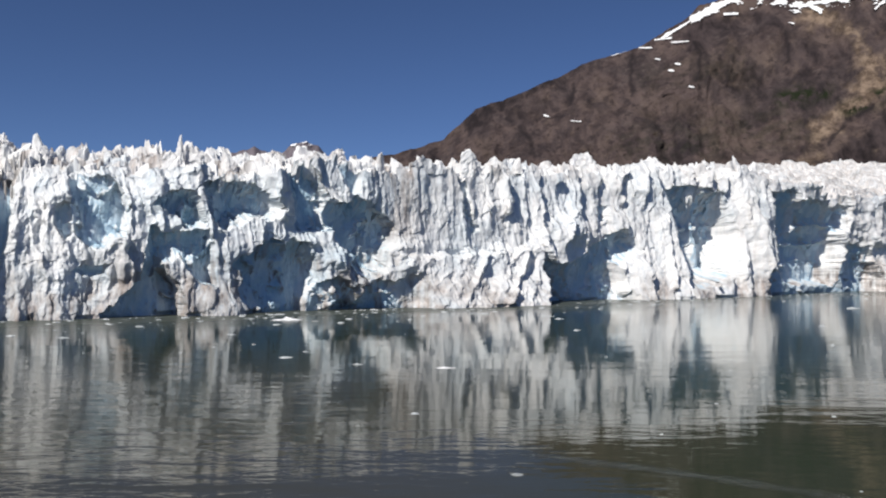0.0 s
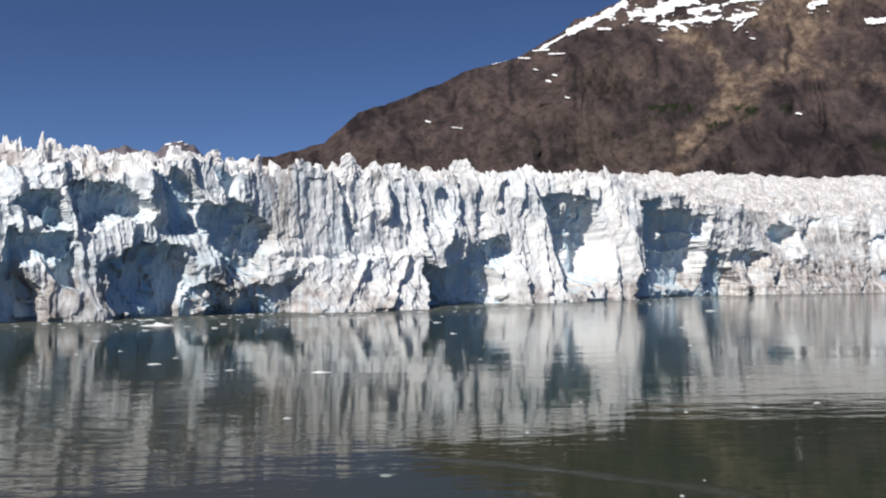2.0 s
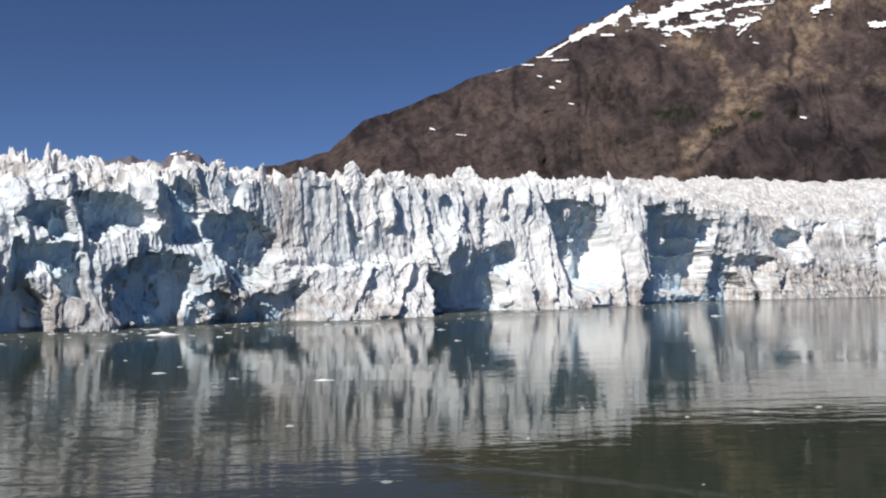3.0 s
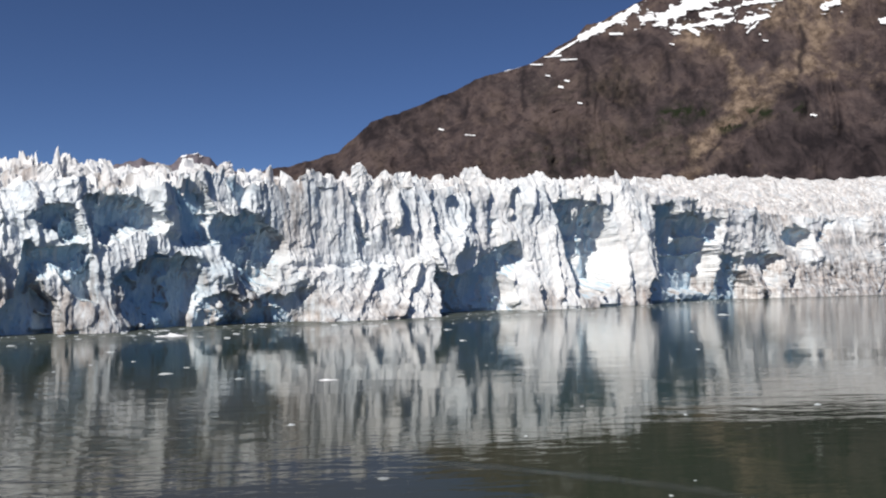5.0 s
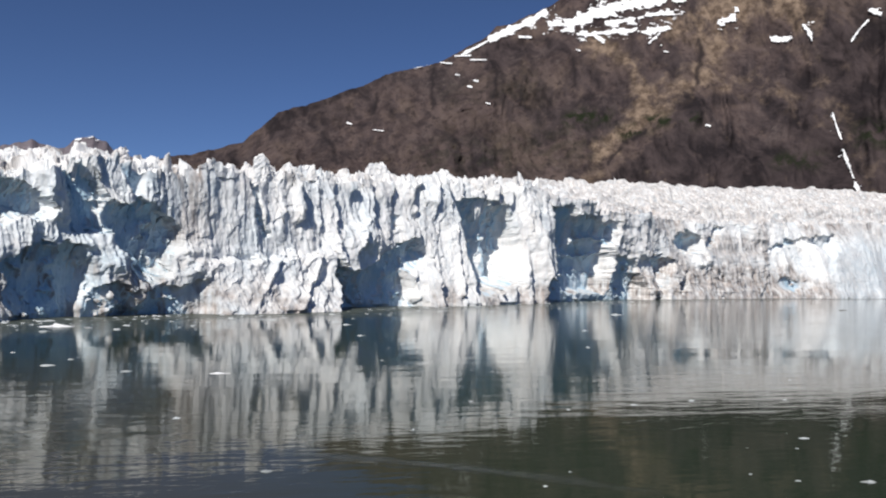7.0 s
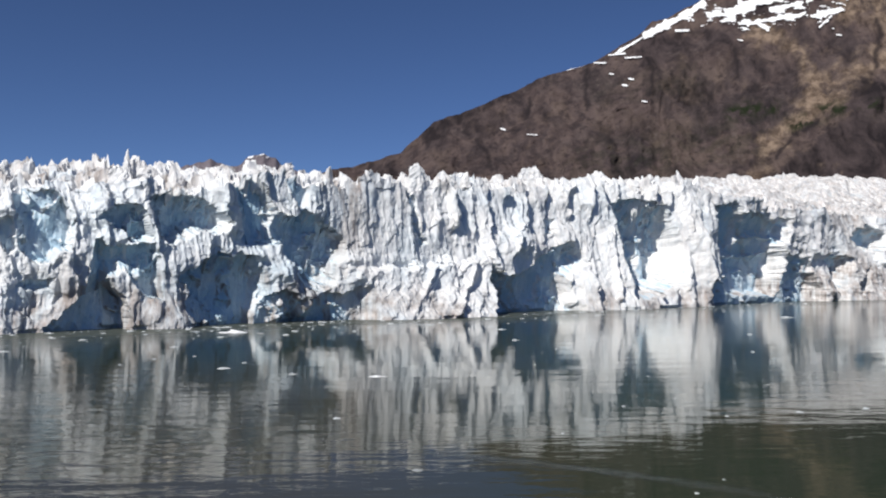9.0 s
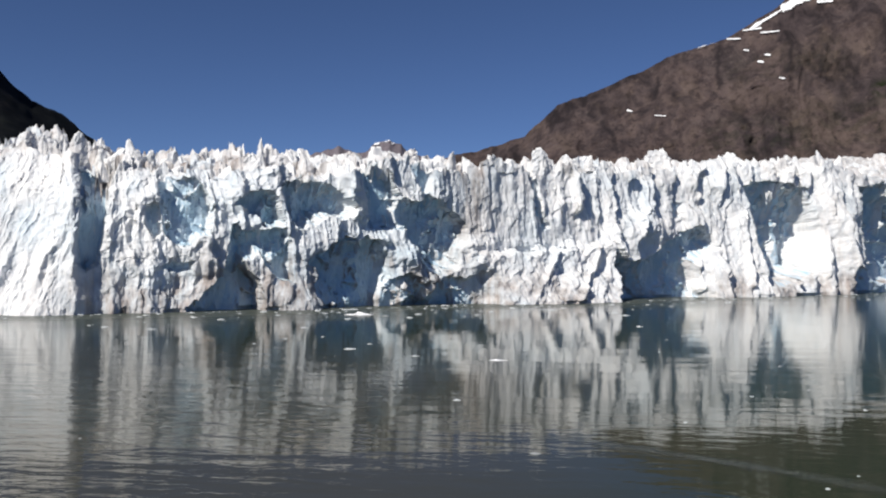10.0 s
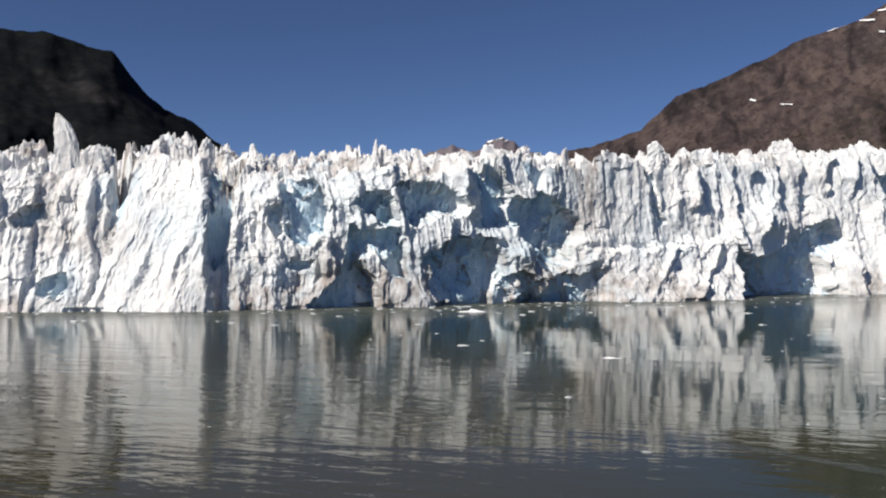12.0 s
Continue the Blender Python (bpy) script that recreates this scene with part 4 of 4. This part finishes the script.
for k, (a, el, wide, high) in enumerate([(-9.7, 8.3, 0.4, 0.2), (-10.4, 8.05, 0.3, 0.15), (-9.2, 8.15, 0.3, 0.15), (-13.4, 7.8, 0.4, 0.12), (-10.0, 8.45, 0.25, 0.12)]):
    U, V = np.meshgrid(np.linspace(-1.3, 1.3, 30), np.linspace(-1.3, 1.3, 20))
    PA, PE = a + U * wide / 2, el + V * high / 2 + 0.3 * U * wide / 2
    PX, PY, PZ = FAR.place(PA, np.clip((PE - 3) / (FAR.top(PA) - 3), 0, 0.998))
    inside = (1 - np.hypot(U, V) + 1.2 * fbm(U * 1.5 + k, V * 1.5, 400 + k, 4, 0.6))[:-1, :-1] > 0
    grid_mesh("snow_patch", PX * 0.996, PY * 0.996, 22 + (PZ - 22) * 0.996 + 2, SNOW, far_peak, keep=inside)


# ---------- drifting ice ----------
def ice_floe(x, y, length, width, height, turn, seed, material=None, label="", group="drifting ice floes"):
    """A low melted floe: flat waterline, humped and pitted top."""
    height = 0.72 * height
    rng = np.random.RandomState(seed)
    n, rings = 22, 7
    a = np.linspace(0, 2 * np.pi, n, endpoint=False)
    outline = 0.5 + 0.65 * rng.rand(n)
    outline = 0.6 * outline + 0.2 * (np.roll(outline, 1) + np.roll(outline, -1))
    lump, far_lump = 2 * np.pi * rng.rand(), 2 * np.pi * rng.rand()
    verts = []
    for k in range(rings):
        q = k / (rings - 1)
        for i in range(n):
            r = outline[i] * (1 - q) ** 0.5 * (0.88 + 0.24 * rng.rand())
            hump = 0.32 + 0.42 * max(0, math.cos(a[i] - lump)) ** 2 + 0.25 * max(0, math.cos(a[i] - far_lump)) ** 4
            z = -0.25 * height + 1.25 * height * q ** 0.6 * (hump + 0.22 * rng.rand())
            lx, ly = r * np.cos(a[i]) * length / 2, r * np.sin(a[i]) * width / 2
            verts.append((lx, ly, z))
    verts.append((0, 0, height * 0.55))
    faces = [(k * n + i, k * n + (i + 1) % n, (k + 1) * n + (i + 1) % n, (k + 1) * n + i) for k in range(rings - 1) for i in range(n)]
    faces += [((rings - 1) * n + i, (rings - 1) * n + (i + 1) % n, rings * n) for i in range(n)]
    faces += [tuple(range(n - 1, -1, -1))]
    ob = raw_mesh("ice_floe", verts, faces, material or FLOE_ICE)
    ob.matrix_world = pose(x, y, 0, 0, 0, turn)
    return tagged(ob, label or "small white ice floe drifting on grey-green water", "ice floe", group)


ice_floe(0.7, 174.3, 5.6, 2.4, 0.5, 8, 1, SNOW, label="long flat white ice floe on the water")
ice_floe(8.0, 86.3, 1.9, 1.0, 0.36, 0, 2, GREY_ICE, label="small greyish blocky ice floe on the water")
ice_floe(-36.4, 191.5, 4.2, 2.4, 0.45, 10, 3)
ice_floe(-60.8, 317.9, 14.5, 9.0, 1.6, 12, 4, SNOW, label="large flat ice floe near the cliff foot")
ice_floe(-4.0, 121.0, 1.9, 1.1, 0.3, 0, 5)
ice_floe(-18.6, 179.5, 2.8, 1.6, 0.35, 5, 6)
ice_floe(84.0, 127.5, 2.0, 1.2, 0.42, 20, 7)
ice_floe(81.5, 94.0, 1.8, 0.9, 0.25, -20, 8)
ice_floe(102.5, 126.6, 1.1, 0.8, 0.2, 0, 9)
ice_floe(36.2, 75.4, 0.7, 0.5, 0.2, 0, 10)
ice_floe(219.0, 437.0, 9.0, 5.0, 0.9, 0, 11)
ice_floe(72.3, 71.2, 2.3, 1.2, 0.30, -25, 12, GREY_ICE, label="pale ice floe with a low hump on the water")
ice_floe(71.1, 124.4, 1.9, 1.0, 0.25, 0, 13)
ice_floe(57.6, 121.0, 1.0, 0.7, 0.22, 0, 14)
ice_floe(45.4, 351.8, 7.0, 3.0, 0.5, 0, 15)
ice_floe(45.6, 277.5, 3.6, 2.0, 0.4, 0, 16)
ice_floe(141.0, 305.1, 3.4, 2.0, 0.5, 0, 17)
ice_floe(109.5, 231.2, 2.2, 1.4, 0.4, 0, 18)
ice_floe(-181.3, 238.3, 4.2, 2.2, 0.4, 0, 19)
ice_floe(-109.0, 237.0, 3.4, 1.8, 0.4, 0, 20)
ice_floe(-64.5, 251.5, 4.6, 2.2, 0.4, 0, 21)
ice_floe(-50.7, 221.5, 1.6, 1.0, 0.3, 0, 22)
ice_floe(17.4, 366.0, 8.0, 3.5, 0.5, 0, 23)
ice_floe(48.0, 336.0, 5.0, 2.5, 0.5, 0, 24)
ice_floe(453.5, 534.0, 23.0, 6.0, 0.6, 38, 25, DIRTY_ICE, "low dark debris-covered slab of ice on the water")
ice_floe(28.6, 107.5, 0.8, 0.6, 0.2, 0, 26)
ice_floe(61.3, 76.6, 0.5, 0.4, 0.15, 0, 27)


def brash_ice():
    """Countless small bits of ice: a loose belt along the cliff foot and a few strays further out."""
    rng = np.random.RandomState(5)
    verts, faces = [], []
    for k in range(720):
        if k < 620:
            s0 = 60 + 760 * rng.rand()
            x, y = on_front(np.array(s0), np.array(-4 - 70 * rng.rand() ** 2.2))
            size = 0.25 + 1.1 * rng.rand() ** 5
        else:
            r, a = 90 + 300 * rng.rand(), radians(-44 + 86 * rng.rand())
            x, y = r * math.sin(a), r * math.cos(a)
            size = (0.08 + 0.35 * rng.rand() ** 4) * (0.3 + r / 300)
        n, o = 6, len(verts)
        for q, zz in ((1.0, -0.05), (0.75, 0.16 + 0.16 * rng.rand()), (0.2, 0.3)):
            for i in range(n):
                f = q * size * (0.6 + 0.8 * rng.rand())
                verts.append((x + 1.5 * f * math.cos(i * math.pi / 3), y + f * math.sin(i * math.pi / 3), zz * size))
        faces += [(o + j * n + i, o + j * n + (i + 1) % n, o + (j + 1) * n + (i + 1) % n, o + (j + 1) * n + i) for j in range(2) for i in range(n)]
        faces += [tuple(o + 2 * n + i for i in range(n))]
    return tagged(raw_mesh("brash_ice", verts, faces, FLOE_ICE), "scattered small bits of white brash ice on the water", "brash ice", kind="stuff")


brash_ice()


def wake_trail():
    """The fading line that the ship's slow turn left on the water: a raised crease with fine foam."""
    n = Nodes("wake_foam")
    fleck = n.ramp(n.noise(2.2, 5, 0.7, (1, 1, 1)), (0.35, (0.045, 0.056, 0.044)), (0.75, (0.085, 0.10, 0.082)))
    n.link(n.math("MULTIPLY", n.attribute("foam"), n.ramp(n.noise(0.5, 4, 0.6), (0.3, (0.35, 0.35, 0.35)), (0.7, (1, 1, 1)))), n.bsdf.inputs["Alpha"])
    mat = n.done(fleck, 0.25, n.bump(n.noise(0.9, 3, 0.55, (0.5, 1, 1)), 0.03))
    t = np.linspace(0, 1, 140)
    x, y = 7.0 + 40.0 * t, 96.5 - 14.0 * t - 12.0 * t ** 2 + 0.25 * fbm(t * 16, t * 0, 501, 3)
    wide = 5.0 * (0.8 + 0.4 * fbm(t * 12, t * 0, 502, 3))
    lanes = np.linspace(-0.5, 0.5, 9)[None, :]
    X, Y = x[:, None] + 0.38 * lanes * wide[:, None], y[:, None] + lanes * wide[:, None]
    foam = 0.75 * np.cos(np.pi * lanes) ** 2 * (np.sin(np.pi * np.clip(t * 0.96 + 0.02, 0, 1)) ** 0.5)[:, None]
    Z = 0.006 * np.ones_like(X)
    return tagged(grid_mesh("wake_trail", X, Y, Z, mat, masks={"foam": foam}, smooth_shading=True), "faint pale wake line on the dark green water", "wake", kind="structure")


wake_trail()
